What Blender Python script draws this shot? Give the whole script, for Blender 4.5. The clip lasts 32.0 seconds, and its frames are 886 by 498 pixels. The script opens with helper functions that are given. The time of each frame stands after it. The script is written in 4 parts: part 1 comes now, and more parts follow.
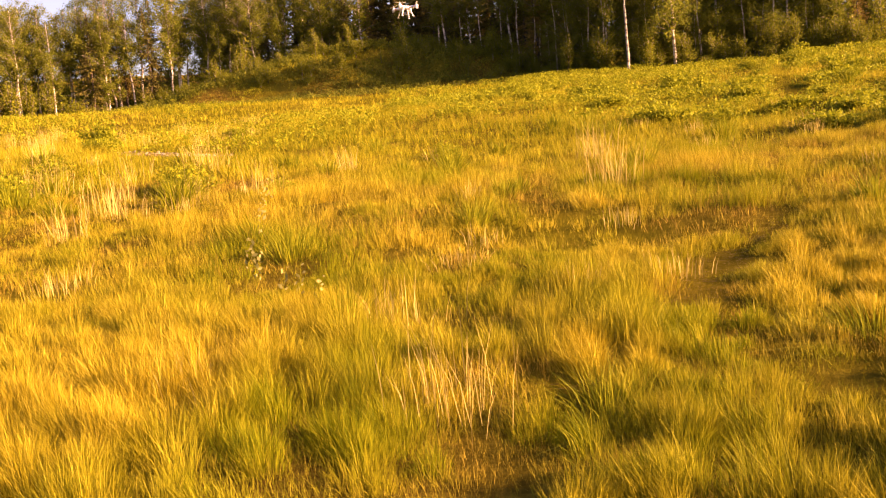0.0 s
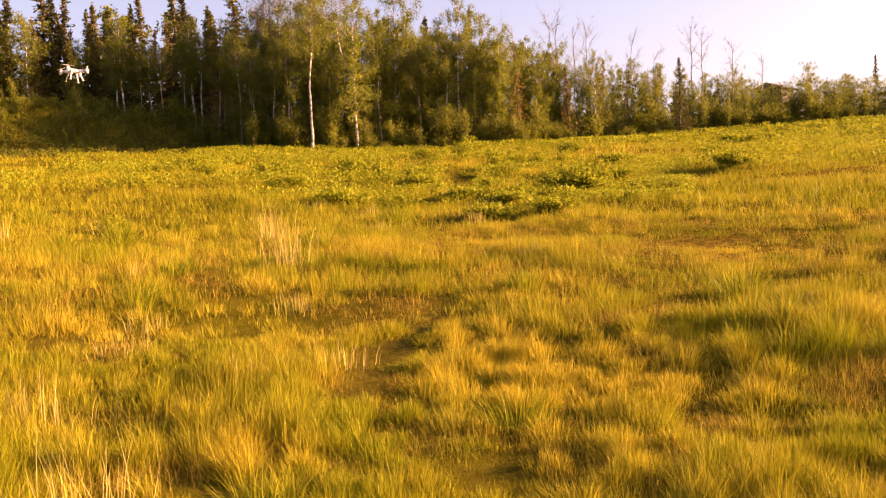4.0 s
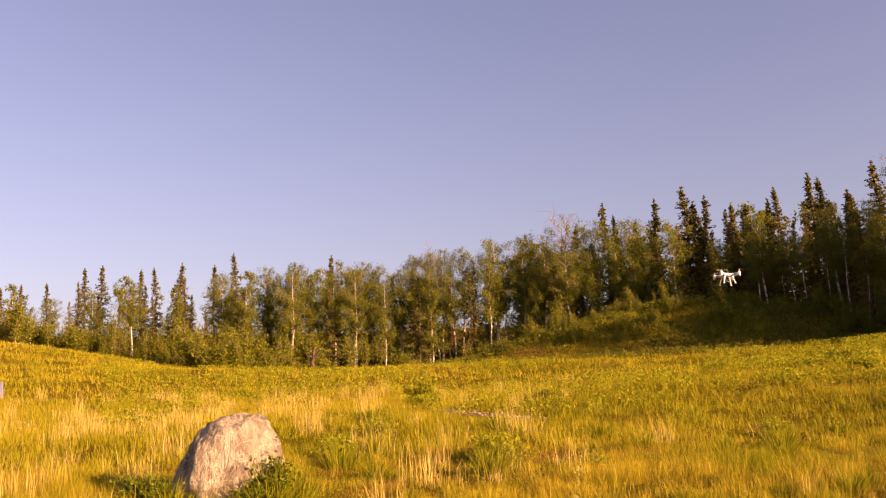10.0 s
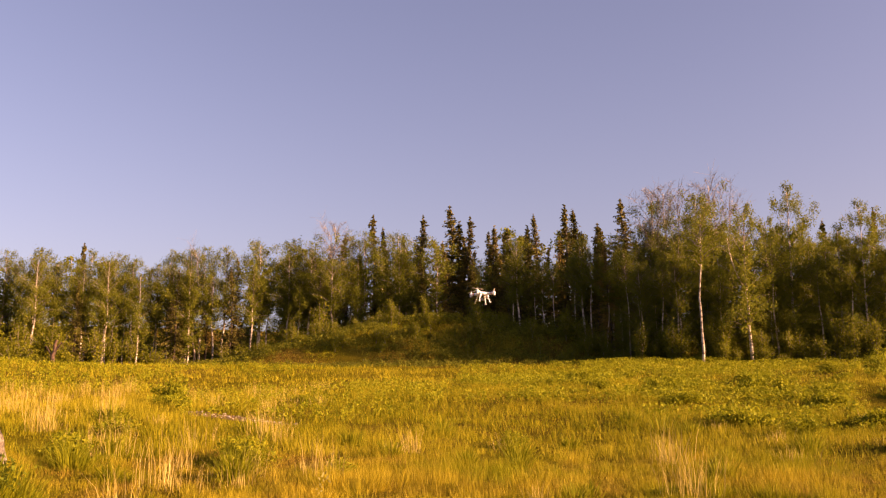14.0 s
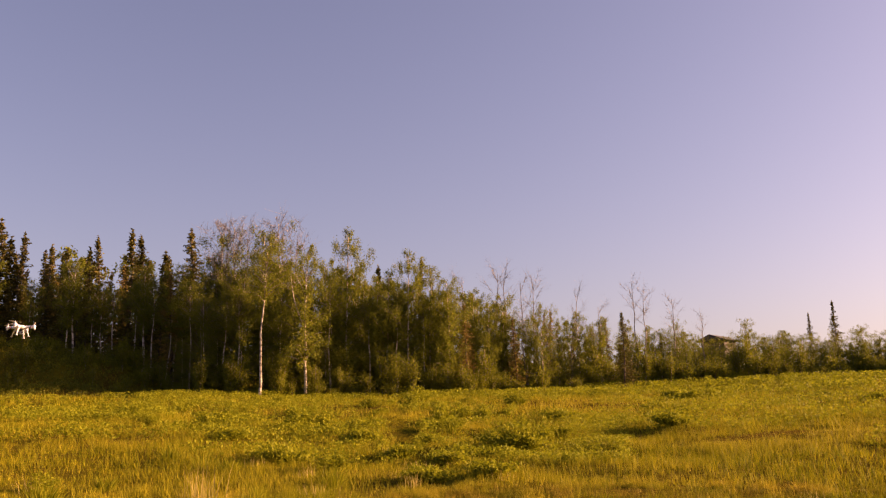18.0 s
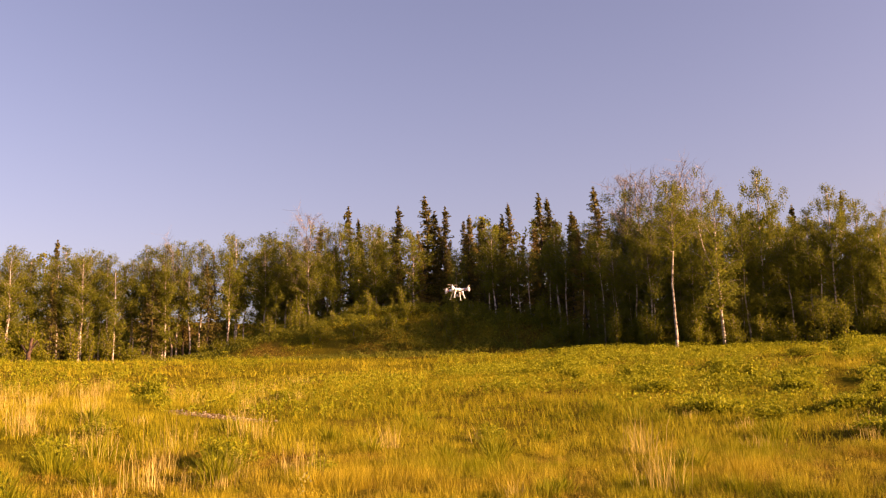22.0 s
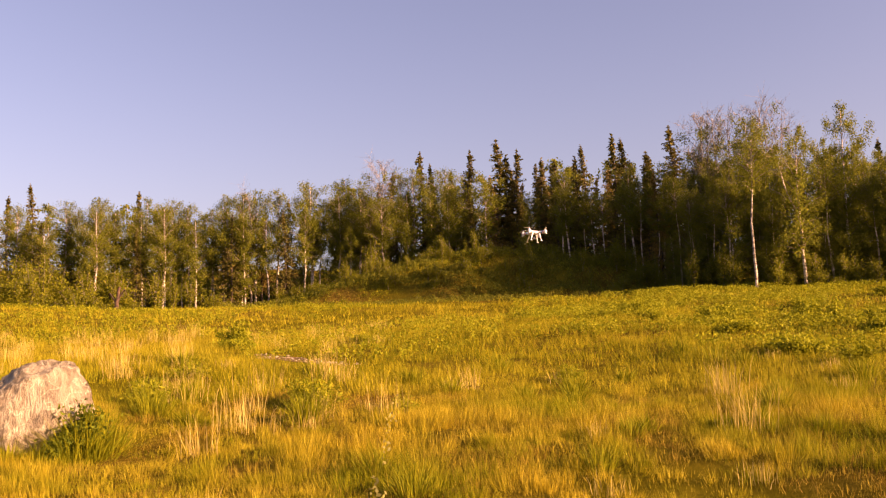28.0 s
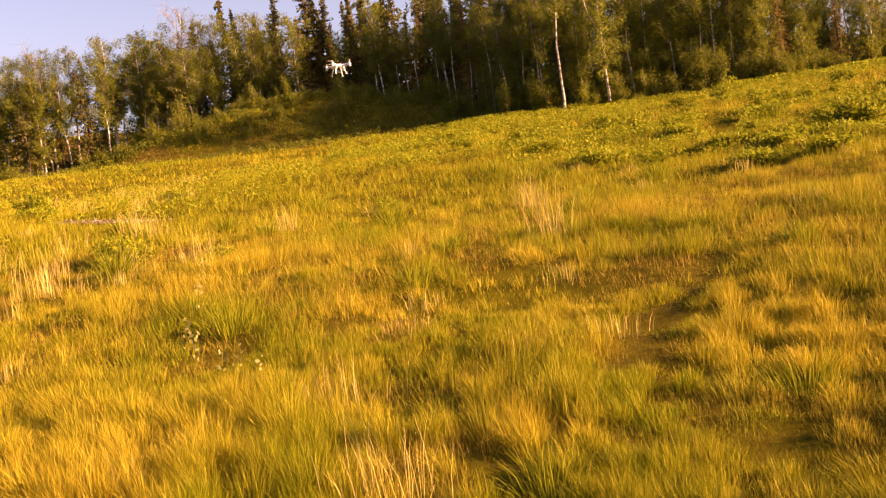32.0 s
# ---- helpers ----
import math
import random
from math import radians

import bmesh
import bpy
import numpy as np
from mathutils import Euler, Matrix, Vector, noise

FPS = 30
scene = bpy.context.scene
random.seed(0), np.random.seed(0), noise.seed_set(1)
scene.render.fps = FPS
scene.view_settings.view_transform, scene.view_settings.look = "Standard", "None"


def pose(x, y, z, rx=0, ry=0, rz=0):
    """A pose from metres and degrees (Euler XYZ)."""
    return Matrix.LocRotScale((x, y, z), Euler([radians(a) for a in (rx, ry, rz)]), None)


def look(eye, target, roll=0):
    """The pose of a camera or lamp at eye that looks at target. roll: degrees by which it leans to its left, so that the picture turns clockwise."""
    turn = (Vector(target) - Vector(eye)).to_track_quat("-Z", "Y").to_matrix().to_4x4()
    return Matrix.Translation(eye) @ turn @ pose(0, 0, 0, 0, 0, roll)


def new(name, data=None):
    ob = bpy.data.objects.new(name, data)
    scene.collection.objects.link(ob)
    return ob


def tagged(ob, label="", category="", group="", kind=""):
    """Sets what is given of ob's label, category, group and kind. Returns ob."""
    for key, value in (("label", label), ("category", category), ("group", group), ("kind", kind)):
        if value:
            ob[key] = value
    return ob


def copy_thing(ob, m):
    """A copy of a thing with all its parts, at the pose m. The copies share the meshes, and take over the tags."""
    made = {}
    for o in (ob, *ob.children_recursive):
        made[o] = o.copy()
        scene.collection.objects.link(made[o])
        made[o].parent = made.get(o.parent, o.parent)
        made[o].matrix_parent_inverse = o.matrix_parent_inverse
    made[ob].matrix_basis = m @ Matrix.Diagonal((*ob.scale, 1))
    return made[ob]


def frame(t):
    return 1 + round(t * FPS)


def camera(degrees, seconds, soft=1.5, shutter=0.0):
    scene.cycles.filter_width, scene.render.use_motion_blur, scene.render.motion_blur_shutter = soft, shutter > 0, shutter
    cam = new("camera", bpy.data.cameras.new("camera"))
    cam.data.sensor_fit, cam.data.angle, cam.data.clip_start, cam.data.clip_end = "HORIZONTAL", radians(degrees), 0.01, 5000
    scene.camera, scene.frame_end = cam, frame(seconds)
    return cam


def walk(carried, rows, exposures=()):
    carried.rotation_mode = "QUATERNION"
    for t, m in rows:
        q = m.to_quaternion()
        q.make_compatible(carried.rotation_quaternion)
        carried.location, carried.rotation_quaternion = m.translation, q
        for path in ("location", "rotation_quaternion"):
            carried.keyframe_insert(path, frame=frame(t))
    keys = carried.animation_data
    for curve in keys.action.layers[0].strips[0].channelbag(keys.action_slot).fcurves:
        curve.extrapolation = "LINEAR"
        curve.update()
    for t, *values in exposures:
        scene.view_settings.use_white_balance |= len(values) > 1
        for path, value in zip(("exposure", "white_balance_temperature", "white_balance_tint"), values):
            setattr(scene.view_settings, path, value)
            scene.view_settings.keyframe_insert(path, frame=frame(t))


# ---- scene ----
EXPO, KELVIN, TINT = 1.92, 8100.0, 52.0
cam = camera(51.65, 32.0, soft=1.2)
# seconds, place, turn (degrees)
ROWS = [
    (0, -0.020, -0.014, 1.496, 84.00, 4.93, 0.82),
    (0.5, -0.021, 0.022, 1.525, 85.42, 4.40, -1.10),
    (1, 0.035, -0.022, 1.582, 86.77, 3.67, -5.66),
    (1.5, 0.112, 0.028, 1.622, 88.01, 4.12, -9.28),
    (2, 0.198, 0.080, 1.622, 87.30, 4.13, -11.49),
    (2.5, 0.219, 0.110, 1.599, 86.69, 3.93, -16.78),
    (4.5, 0.096, 0.023, 1.602, 88.01, 2.32, -18.65),
    (5, 0.062, -0.026, 1.775, 93.04, 2.00, -14.86),
    (5.5, -0.019, -0.025, 1.862, 97.20, 0.49, -10.74),
    (6, -0.145, 0.081, 1.827, 100.75, -0.10, -4.81),
    (6.5, -0.070, 0.184, 1.779, 101.66, 0.79, 3.32),
    (7, -0.059, 0.203, 1.798, 101.43, 2.46, 9.05),
    (7.5, -0.045, 0.137, 1.788, 100.84, 2.85, 12.59),
    (8, -0.008, 0.134, 1.788, 98.03, 1.40, 14.74),
    (8.5, -0.026, 0.175, 1.786, 97.57, 1.72, 15.25),
    (9, -0.047, 0.185, 1.787, 98.35, 2.21, 16.55),
    (9.5, -0.078, 0.203, 1.788, 99.35, 2.29, 18.01),
    (10, -0.101, 0.248, 1.812, 100.83, 2.46, 19.92),
    (10.5, -0.127, 0.199, 1.806, 101.95, 2.05, 20.82),
    (11, -0.121, 0.200, 1.807, 101.95, 1.88, 20.39),
    (11.5, -0.123, 0.220, 1.808, 101.82, 1.69, 19.92),
    (12, -0.109, 0.193, 1.811, 101.68, 1.35, 18.77),
    (12.5, -0.067, 0.134, 1.812, 101.80, 1.02, 16.51),
    (13, -0.011, 0.132, 1.802, 101.50, 0.61, 13.45),
    (13.5, -0.011, 0.220, 1.781, 101.10, 0.48, 8.86),
    (14, -0.034, 0.250, 1.787, 100.94, 0.38, 4.91),
    (14.5, -0.035, 0.197, 1.776, 100.88, -0.12, 0.04),
    (15, -0.008, 0.156, 1.832, 100.69, 0.01, -4.41),
    (15.5, 0.116, 0.098, 1.875, 101.21, 0.06, -9.73),
    (17.5, 0.265, -0.450, 1.939, 102.72, 1.24, -22.97),
    (18, 0.249, -0.467, 1.961, 102.28, 1.27, -21.55),
    (18.5, 0.224, -0.402, 1.974, 102.01, 0.94, -19.33),
    (19, 0.199, -0.336, 1.995, 101.78, 1.00, -16.56),
    (19.5, 0.163, -0.266, 2.001, 101.65, 0.98, -13.39),
    (20, 0.140, -0.209, 2.004, 101.79, 1.29, -10.00),
    (20.5, 0.109, -0.149, 1.985, 101.95, 1.38, -6.51),
    (21, 0.064, -0.106, 1.965, 101.76, 1.50, -3.22),
    (21.5, 0.026, -0.083, 1.946, 100.78, 1.60, 0.43),
    (22, 0.019, -0.071, 1.931, 100.11, 1.68, 3.62),
    (22.5, 0.013, -0.078, 1.916, 100.23, 1.88, 6.26),
    (23, -0.007, -0.144, 1.903, 100.37, 2.54, 8.76),
    (23.5, -0.010, -0.176, 1.885, 100.35, 2.58, 10.66),
    (24, 0.001, -0.160, 1.880, 100.29, 2.83, 12.43),
    (24.5, 0.005, -0.145, 1.874, 100.22, 2.80, 13.25),
    (26.5, -0.062, -0.146, 1.901, 98.66, 2.34, 11.57),
    (27, -0.083, -0.141, 1.900, 97.90, 2.17, 10.32),
    (27.5, -0.084, -0.133, 1.906, 97.17, 2.08, 9.36),
    (28, -0.084, -0.114, 1.910, 96.79, 2.06, 8.17),
    (28.5, -0.073, -0.041, 1.912, 96.46, 1.95, 6.73),
    (29, -0.052, -0.010, 1.915, 96.75, 1.96, 5.11),
    (29.5, -0.028, 0.022, 1.928, 97.28, 1.97, 3.11),
    (30, -0.002, -0.006, 1.930, 97.21, 2.17, 0.73),
    (30.5, 0.030, -0.063, 1.918, 96.27, 2.90, -1.74),
    (31, 0.077, -0.121, 1.867, 93.94, 3.52, -3.33),
    (31.5, 0.094, -0.053, 1.792, 89.87, 5.23, -3.18),
    (32, 0.105, 0.022, 1.705, 86.20, 7.85, -2.60),
]
walk(cam, [(t, pose(x, y, z, rx, ry, rz)) for t, x, y, z, rx, ry, rz in ROWS],
     exposures=[(t, EXPO + e, KELVIN, TINT) for t, e in ((0.0, 0.54), (2.5, 0.54), (4.5, 0.5), (5.0, 0.45), (6.0, 0.18), (7.0, 0.0), (9.0, 0.04), (10.0, -0.14), (12.0, -0.2), (14.0, -0.12), (15.0, 0.02), (17.0, -0.26), (18.5, -0.28), (20.5, -0.14), (22.0, -0.06), (27.0, -0.05), (29.0, 0.06), (30.5, 0.1), (32.0, 0.3))])

# ---- light ----
SUN_AZ, SUN_EL = 104.0, 15.5
sun_way = Vector((math.sin(radians(SUN_AZ)) * math.cos(radians(SUN_EL)),
                  math.cos(radians(SUN_AZ)) * math.cos(radians(SUN_EL)), math.sin(radians(SUN_EL))))
world = bpy.data.worlds.new("evening_sky")
scene.world = world
world.use_nodes = True
wn = world.node_tree.nodes
sky = wn.new("ShaderNodeTexSky")
sky.sky_type, sky.sun_disc = "NISHITA", False
sky.sun_elevation, sky.sun_rotation = radians(SUN_EL), radians(SUN_AZ)
sky.air_density, sky.dust_density, sky.ozone_density = 1.0, 2.5, 2.1
wn["Background"].inputs["Strength"].default_value = 0.061
world.node_tree.links.new(sky.outputs[0], wn["Background"].inputs[0])
lamp = bpy.data.lights.new("sun", "SUN")
lamp.energy, lamp.angle, lamp.color = 4.8, radians(0.6), (1.0, 0.76, 0.42)
sun = new("sun", lamp)
sun.matrix_world = look(sun_way * 300, (0, 0, 0))


# ---- materials ----
def material(name, rough=0.8, spec=0.3):
    m = bpy.data.materials.new(name)
    m.use_nodes = True
    b = m.node_tree.nodes["Principled BSDF"]
    b.inputs["Roughness"].default_value = rough
    b.inputs["Specular IOR Level"].default_value = spec
    return m, m.node_tree, b


def mixed(tree, fac, stops):
    r = tree.nodes.new("ShaderNodeValToRGB")
    r.color_ramp.elements[0].position, r.color_ramp.elements[0].color = stops[0][0], (*stops[0][1], 1)
    r.color_ramp.elements[1].position, r.color_ramp.elements[1].color = stops[-1][0], (*stops[-1][1], 1)
    for p, c in stops[1:-1]:
        e = r.color_ramp.elements.new(p)
        e.color = (*c, 1)
    tree.links.new(fac, r.inputs[0])
    return r.outputs[0]


def noise_at(tree, scale, detail=4.0, rough=0.55, source="Position", stretch=None):
    if source == "Position":
        v = tree.nodes.new("ShaderNodeNewGeometry").outputs["Position"]
    else:
        v = tree.nodes.new("ShaderNodeTexCoord").outputs["Object"]
    if stretch:
        mp = tree.nodes.new("ShaderNodeMapping")
        mp.inputs["Scale"].default_value = stretch
        tree.links.new(v, mp.inputs[0])
        v = mp.outputs[0]
    n = tree.nodes.new("ShaderNodeTexNoise")
    n.inputs["Scale"].default_value, n.inputs["Detail"].default_value, n.inputs["Roughness"].default_value = scale, detail, rough
    tree.links.new(v, n.inputs["Vector"])
    return n.outputs["Fac"]


def blend(tree, fac, a, b, mode="MIX"):
    n = tree.nodes.new("ShaderNodeMix")
    n.data_type, n.blend_type = "RGBA", mode
    for sock, v in ((n.inputs[0], fac), (n.inputs[6], a), (n.inputs[7], b)):
        if isinstance(v, (int, float)):
            sock.default_value = v
        elif isinstance(v, tuple):
            sock.default_value = (*v, 1)
        else:
            tree.links.new(v, sock)
    return n.outputs[2]


def bumped(tree, b, height, strength, distance):
    n = tree.nodes.new("ShaderNodeBump")
    n.inputs["Strength"].default_value, n.inputs["Distance"].default_value = strength, distance
    tree.links.new(height, n.inputs["Height"])
    tree.links.new(n.outputs[0], b.inputs["Normal"])


def island(tree):
    return tree.nodes.new("ShaderNodeNewGeometry").outputs["Random Per Island"]


def leafy(name, stops, glow, patch=None, scale=0.12, rough=0.6):
    """Leaves and blades: colour by piece, light passing through."""
    m, t, b = material(name, rough, 0.06)
    c = mixed(t, island(t), stops)
    if patch:
        c = blend(t, mixed(t, noise_at(t, scale, 5, 0.65), ((0.40, (0, 0, 0)), (0.6, (1, 1, 1)))), c, mixed(t, island(t), patch))
    t.links.new(c, b.inputs["Base Color"])
    tr = t.nodes.new("ShaderNodeBsdfTranslucent")
    t.links.new(c, tr.inputs[0])
    mx = t.nodes.new("ShaderNodeMixShader")
    mx.inputs[0].default_value = glow
    t.links.new(b.outputs[0], mx.inputs[1])
    t.links.new(tr.outputs[0], mx.inputs[2])
    t.links.new(mx.outputs[0], t.nodes["Material Output"].inputs[0])
    return m


GREEN = ((0.0, (0.085, 0.11, 0.004)), (0.5, (0.165, 0.178, 0.006)), (1.0, (0.28, 0.26, 0.011)))
STRAW = ((0.0, (0.22, 0.16, 0.009)), (0.5, (0.345, 0.262, 0.015)), (1.0, (0.52, 0.41, 0.05)))
FAR = ((0.0, (0.103, 0.125, 0.0060)), (0.6, (0.224, 0.211, 0.0086)), (1.0, (0.361, 0.292, 0.0155)))
m_grass = leafy("meadow_blades", GREEN, 0.35, STRAW, 0.55)
m_far_grass = leafy("far_meadow_blades", FAR, 0.35, ((0.0, (0.206, 0.185, 0.0086)), (1.0, (0.378, 0.310, 0.0241))), 0.10)
m_straw = leafy("dry_straw", ((0.0, (0.36, 0.265, 0.055)), (1.0, (0.56, 0.44, 0.15))), 0.3)
m_thatch = leafy("dead_thatch", ((0.0, (0.13, 0.075, 0.012)), (0.5, (0.27, 0.175, 0.022)), (1.0, (0.40, 0.29, 0.04))), 0.3, ((0.0, (0.11, 0.12, 0.005)), (1.0, (0.27, 0.25, 0.012))), 0.9)
m_tussock = leafy("sedge_blades", ((0.0, (0.105, 0.125, 0.006)), (1.0, (0.26, 0.25, 0.014))), 0.35)
# mound foliage: its own dark green, deepened in colour for tree shade
m_mound = leafy("shaded_mound_leaves", ((0.0, (0.072, 0.090, 0.010)), (1.0, (0.18, 0.174, 0.021))), 0.42)
m_pale = leafy("pale_leaves", ((0.0, (0.158, 0.147, 0.0315)), (1.0, (0.262, 0.241, 0.0840))), 0.3)
m_weed = leafy("weed_leaves", ((0.0, (0.140, 0.166, 0.009)), (1.0, (0.285, 0.280, 0.017))), 0.4)
m_dark_weed = leafy("dark_weed_leaves", ((0.0, (0.05, 0.075, 0.008)), (1.0, (0.14, 0.17, 0.014))), 0.35)
m_birch_leaf = leafy("birch_leaves", ((0.0, (0.095, 0.118, 0.011)), (0.6, (0.148, 0.162, 0.018)), (1.0, (0.215, 0.20, 0.028))), 0.48)
m_shrub_leaf = leafy("willow_leaves", ((0.0, (0.090, 0.110, 0.0080)), (1.0, (0.210, 0.200, 0.0180))), 0.45)
m_needle = leafy("spruce_needles", ((0.0, (0.065, 0.062, 0.014)), (0.7, (0.115, 0.098, 0.020)), (1.0, (0.155, 0.118, 0.030))), 0.22)
m_needle_brown = leafy("russet_needles", ((0.0, (0.13, 0.095, 0.022)), (1.0, (0.26, 0.175, 0.045))), 0.25)


def bark(name, light, dark, marks):
    m, t, b = material(name, 0.85, 0.2)
    c = mixed(t, noise_at(t, 3.0, 5, 0.6, stretch=(1, 1, 2.2)), ((marks, dark), (marks + 0.16, light)))
    c = blend(t, noise_at(t, 0.6, 2), c, blend(t, 0.5, c, dark))
    t.links.new(c, b.inputs["Base Color"])
    bumped(t, b, noise_at(t, 14, 4), 0.5, 0.02)
    return m


m_white_bark = bark("birch_bark", (0.62, 0.54, 0.43), (0.15, 0.11, 0.08), 0.37)
m_grey_bark = bark("weathered_bark", (0.30, 0.25, 0.20), (0.10, 0.08, 0.06), 0.42)
m_dark_bark = bark("spruce_bark", (0.12, 0.085, 0.06), (0.04, 0.03, 0.025), 0.40)
m_rust = bark("rusty_wood", (0.11, 0.065, 0.042), (0.045, 0.03, 0.022), 0.42)

# soil and matted dead grass
m_ground, t, b = material("matted_ground", 1.0, 0.0)
c = mixed(t, noise_at(t, 7.0, 8, 0.75), ((0.30, (0.030, 0.018, 0.005)), (0.5, (0.11, 0.072, 0.013)), (0.70, (0.26, 0.19, 0.028))))
far_green = mixed(t, noise_at(t, 0.35, 5, 0.6), ((0.3, (0.07, 0.065, 0.006)), (0.7, (0.16, 0.13, 0.012))))
c = blend(t, mixed(t, noise_at(t, 0.16, 3), ((0.40, (0, 0, 0)), (0.60, (1, 1, 1)))), c, far_green)
t.links.new(c, b.inputs["Base Color"])
bumped(t, b, noise_at(t, 16, 7, 0.75), 1.0, 0.10)

m_rock, t, b = material("grey_granite", 0.85, 0.25)
c = mixed(t, noise_at(t, 3.2, 8, 0.7, "Object", (1.8, 1.8, 0.5)), ((0.30, (0.08, 0.062, 0.044)), (0.46, (0.31, 0.25, 0.175)), (0.63, (0.60, 0.51, 0.37))))
vein = t.nodes.new("ShaderNodeTexNoise")
vein.noise_dimensions, vein.inputs["Scale"].default_value, vein.inputs["Detail"].default_value = "3D", 2.1, 3.0
vein.inputs["Distortion"].default_value = 1.6
t.links.new(t.nodes.new("ShaderNodeTexCoord").outputs["Object"], vein.inputs["Vector"])
lines = mixed(t, vein.outputs["Fac"], ((0.47, (0, 0, 0)), (0.50, (1, 1, 1)), (0.53, (0, 0, 0))))
c = blend(t, blend(t, 0.6, (0, 0, 0), lines), c, (0.74, 0.66, 0.50))
t.links.new(c, b.inputs["Base Color"])
bumped(t, b, noise_at(t, 5, 9, 0.72, "Object", (2.2, 2.2, 0.45)), 1.0, 0.24)


def plain(name, colour, rough=0.4, spec=0.5, metal=0.0):
    m, t, b = material(name, rough, spec)
    c = blend(t, noise_at(t, 40, 3, 0.5, "Object"), colour, tuple(v * 0.86 for v in colour))
    t.links.new(c, b.inputs["Base Color"])
    b.inputs["Metallic"].default_value = metal
    return m


m_white = plain("white_plastic", (0.80, 0.79, 0.78), 0.35)
m_red = plain("red_band", (0.62, 0.03, 0.03), 0.4)
m_blue = plain("blue_band", (0.03, 0.30, 0.58), 0.4)
m_black = plain("black_plastic", (0.02, 0.02, 0.022), 0.45)
m_rotor = plain("pale_rotor", (0.70, 0.64, 0.52), 0.45)
m_cream = plain("cream_leg", (0.78, 0.70, 0.42), 0.4)
m_silver = plain("silver_case", (0.55, 0.55, 0.56), 0.35, 0.5, 0.3)
m_lens = plain("lens_glass", (0.01, 0.01, 0.012), 0.08, 0.8)
m_post = plain("weathered_blue_paint", (0.16, 0.18, 0.26), 0.8)
m_roof = plain("dark_shingle", (0.05, 0.045, 0.045), 0.9)
m_siding = plain("brown_siding", (0.05, 0.038, 0.034), 0.85)


# ---- mesh tools ----
rng = np.random.default_rng(11)


def mesh_of(name, verts, faces, mat, smooth=False, slots=None):
    """A mesh from vertex rows and face rows of one length (or a list of such face rows)."""
    me = bpy.data.meshes.new(name)
    groups = [np.asarray(g, np.int32) for g in (faces if isinstance(faces, list) else [faces])]
    groups = [g for g in groups if len(g)]
    verts = np.asarray(verts, np.float32)
    me.vertices.add(len(verts))
    me.vertices.foreach_set("co", verts.ravel())
    loops = np.concatenate([g.ravel() for g in groups])
    sizes = np.concatenate([np.full(len(g), g.shape[1], np.int32) for g in groups])
    me.loops.add(len(loops))
    me.loops.foreach_set("vertex_index", loops)
    me.polygons.add(len(sizes))
    me.polygons.foreach_set("loop_start", np.concatenate([[0], np.cumsum(sizes)[:-1]]).astype(np.int32))
    if smooth:
        me.polygons.foreach_set("use_smooth", np.ones(len(sizes), bool))
    for one in mat if isinstance(mat, tuple) else (mat,):
        me.materials.append(one)
    if slots is not None:
        me.polygons.foreach_set("material_index", slots)
    me.update(calc_edges=True)
    me.validate()
    return me


def joined(a, b):
    """Two shapes of four-cornered faces as one, with the slot of each face."""
    return np.vstack([a[0], b[0]]), [a[1], b[1] + len(a[0])], np.concatenate([np.zeros(len(a[1]), np.int32), np.ones(len(b[1]), np.int32)])


def piece(name, me, parent=None, label="", m=None):
    ob = new(name, me)
    if parent:
        ob.parent = parent
    if m is not None:
        ob.matrix_basis = m
    if label:
        tagged(ob, label)
    return ob


def part(name, bm, mat, parent, label="", smooth=True):
    me = bpy.data.meshes.new(name)
    if smooth:
        for f in bm.faces:
            f.smooth = True
    bm.to_mesh(me)
    bm.free()
    me.materials.append(mat)
    return piece(name, me, parent, label)


def grid_noise(seed, size):
    """Smooth value noise over the plane, about 0 to 1."""
    table = np.random.default_rng(seed).random((64, 64))

    def at(x, y):
        u, v = np.asarray(x) / size, np.asarray(y) / size
        i, j = np.floor(u).astype(int), np.floor(v).astype(int)
        a, b = u - i, v - j
        a, b = a * a * (3 - 2 * a), b * b * (3 - 2 * b)
        p = lambda k, l: table[(i + k) % 64, (j + l) % 64]
        return (p(0, 0) * (1 - a) + p(1, 0) * a) * (1 - b) + (p(0, 1) * (1 - a) + p(1, 1) * a) * b
    return at


n_big, n_mid, n_small, n_hump = grid_noise(1, 9.0), grid_noise(2, 2.6), grid_noise(3, 0.8), grid_noise(4, 1.3)
n_veg, n_tuft, n_gap = grid_noise(5, 6.0), grid_noise(6, 0.33), grid_noise(7, 0.44)


def gauss(x, y, cx, cy, sx, sy, turn=0.0):
    c, s = math.cos(turn), math.sin(turn)
    u, v = (x - cx) * c + (y - cy) * s, -(x - cx) * s + (y - cy) * c
    return np.exp(-(u / sx) ** 2 - (v / sy) ** 2)


def track(x, y):
    """How far a place is on the trampled path, 0 to 1."""
    px = np.interp(y, (2, 4.4, 5.5, 6.5, 7.6, 10, 15, 17.4, 21.8, 29), (-0.75, 0.5, 1.14, 1.65, 2.36, 3.7, 6.3, 7.2, 8.3, 10.1)) + 0.06 * np.sin(y * 2.3)
    worn = 0.25 + 0.75 * np.clip(n_small(x * 0.8 + 3, y * 0.8) * 2.6 - 0.5, 0, 1)
    return np.exp(-((x - px) / (0.19 + 0.009 * y)) ** 4) * (y > 4.0) * (y < 30) * worn * np.interp(y, (4.2, 5.0, 8.2, 10, 14, 16), (0.2, 0.95, 1, 0.3, 0.4, 1.0))


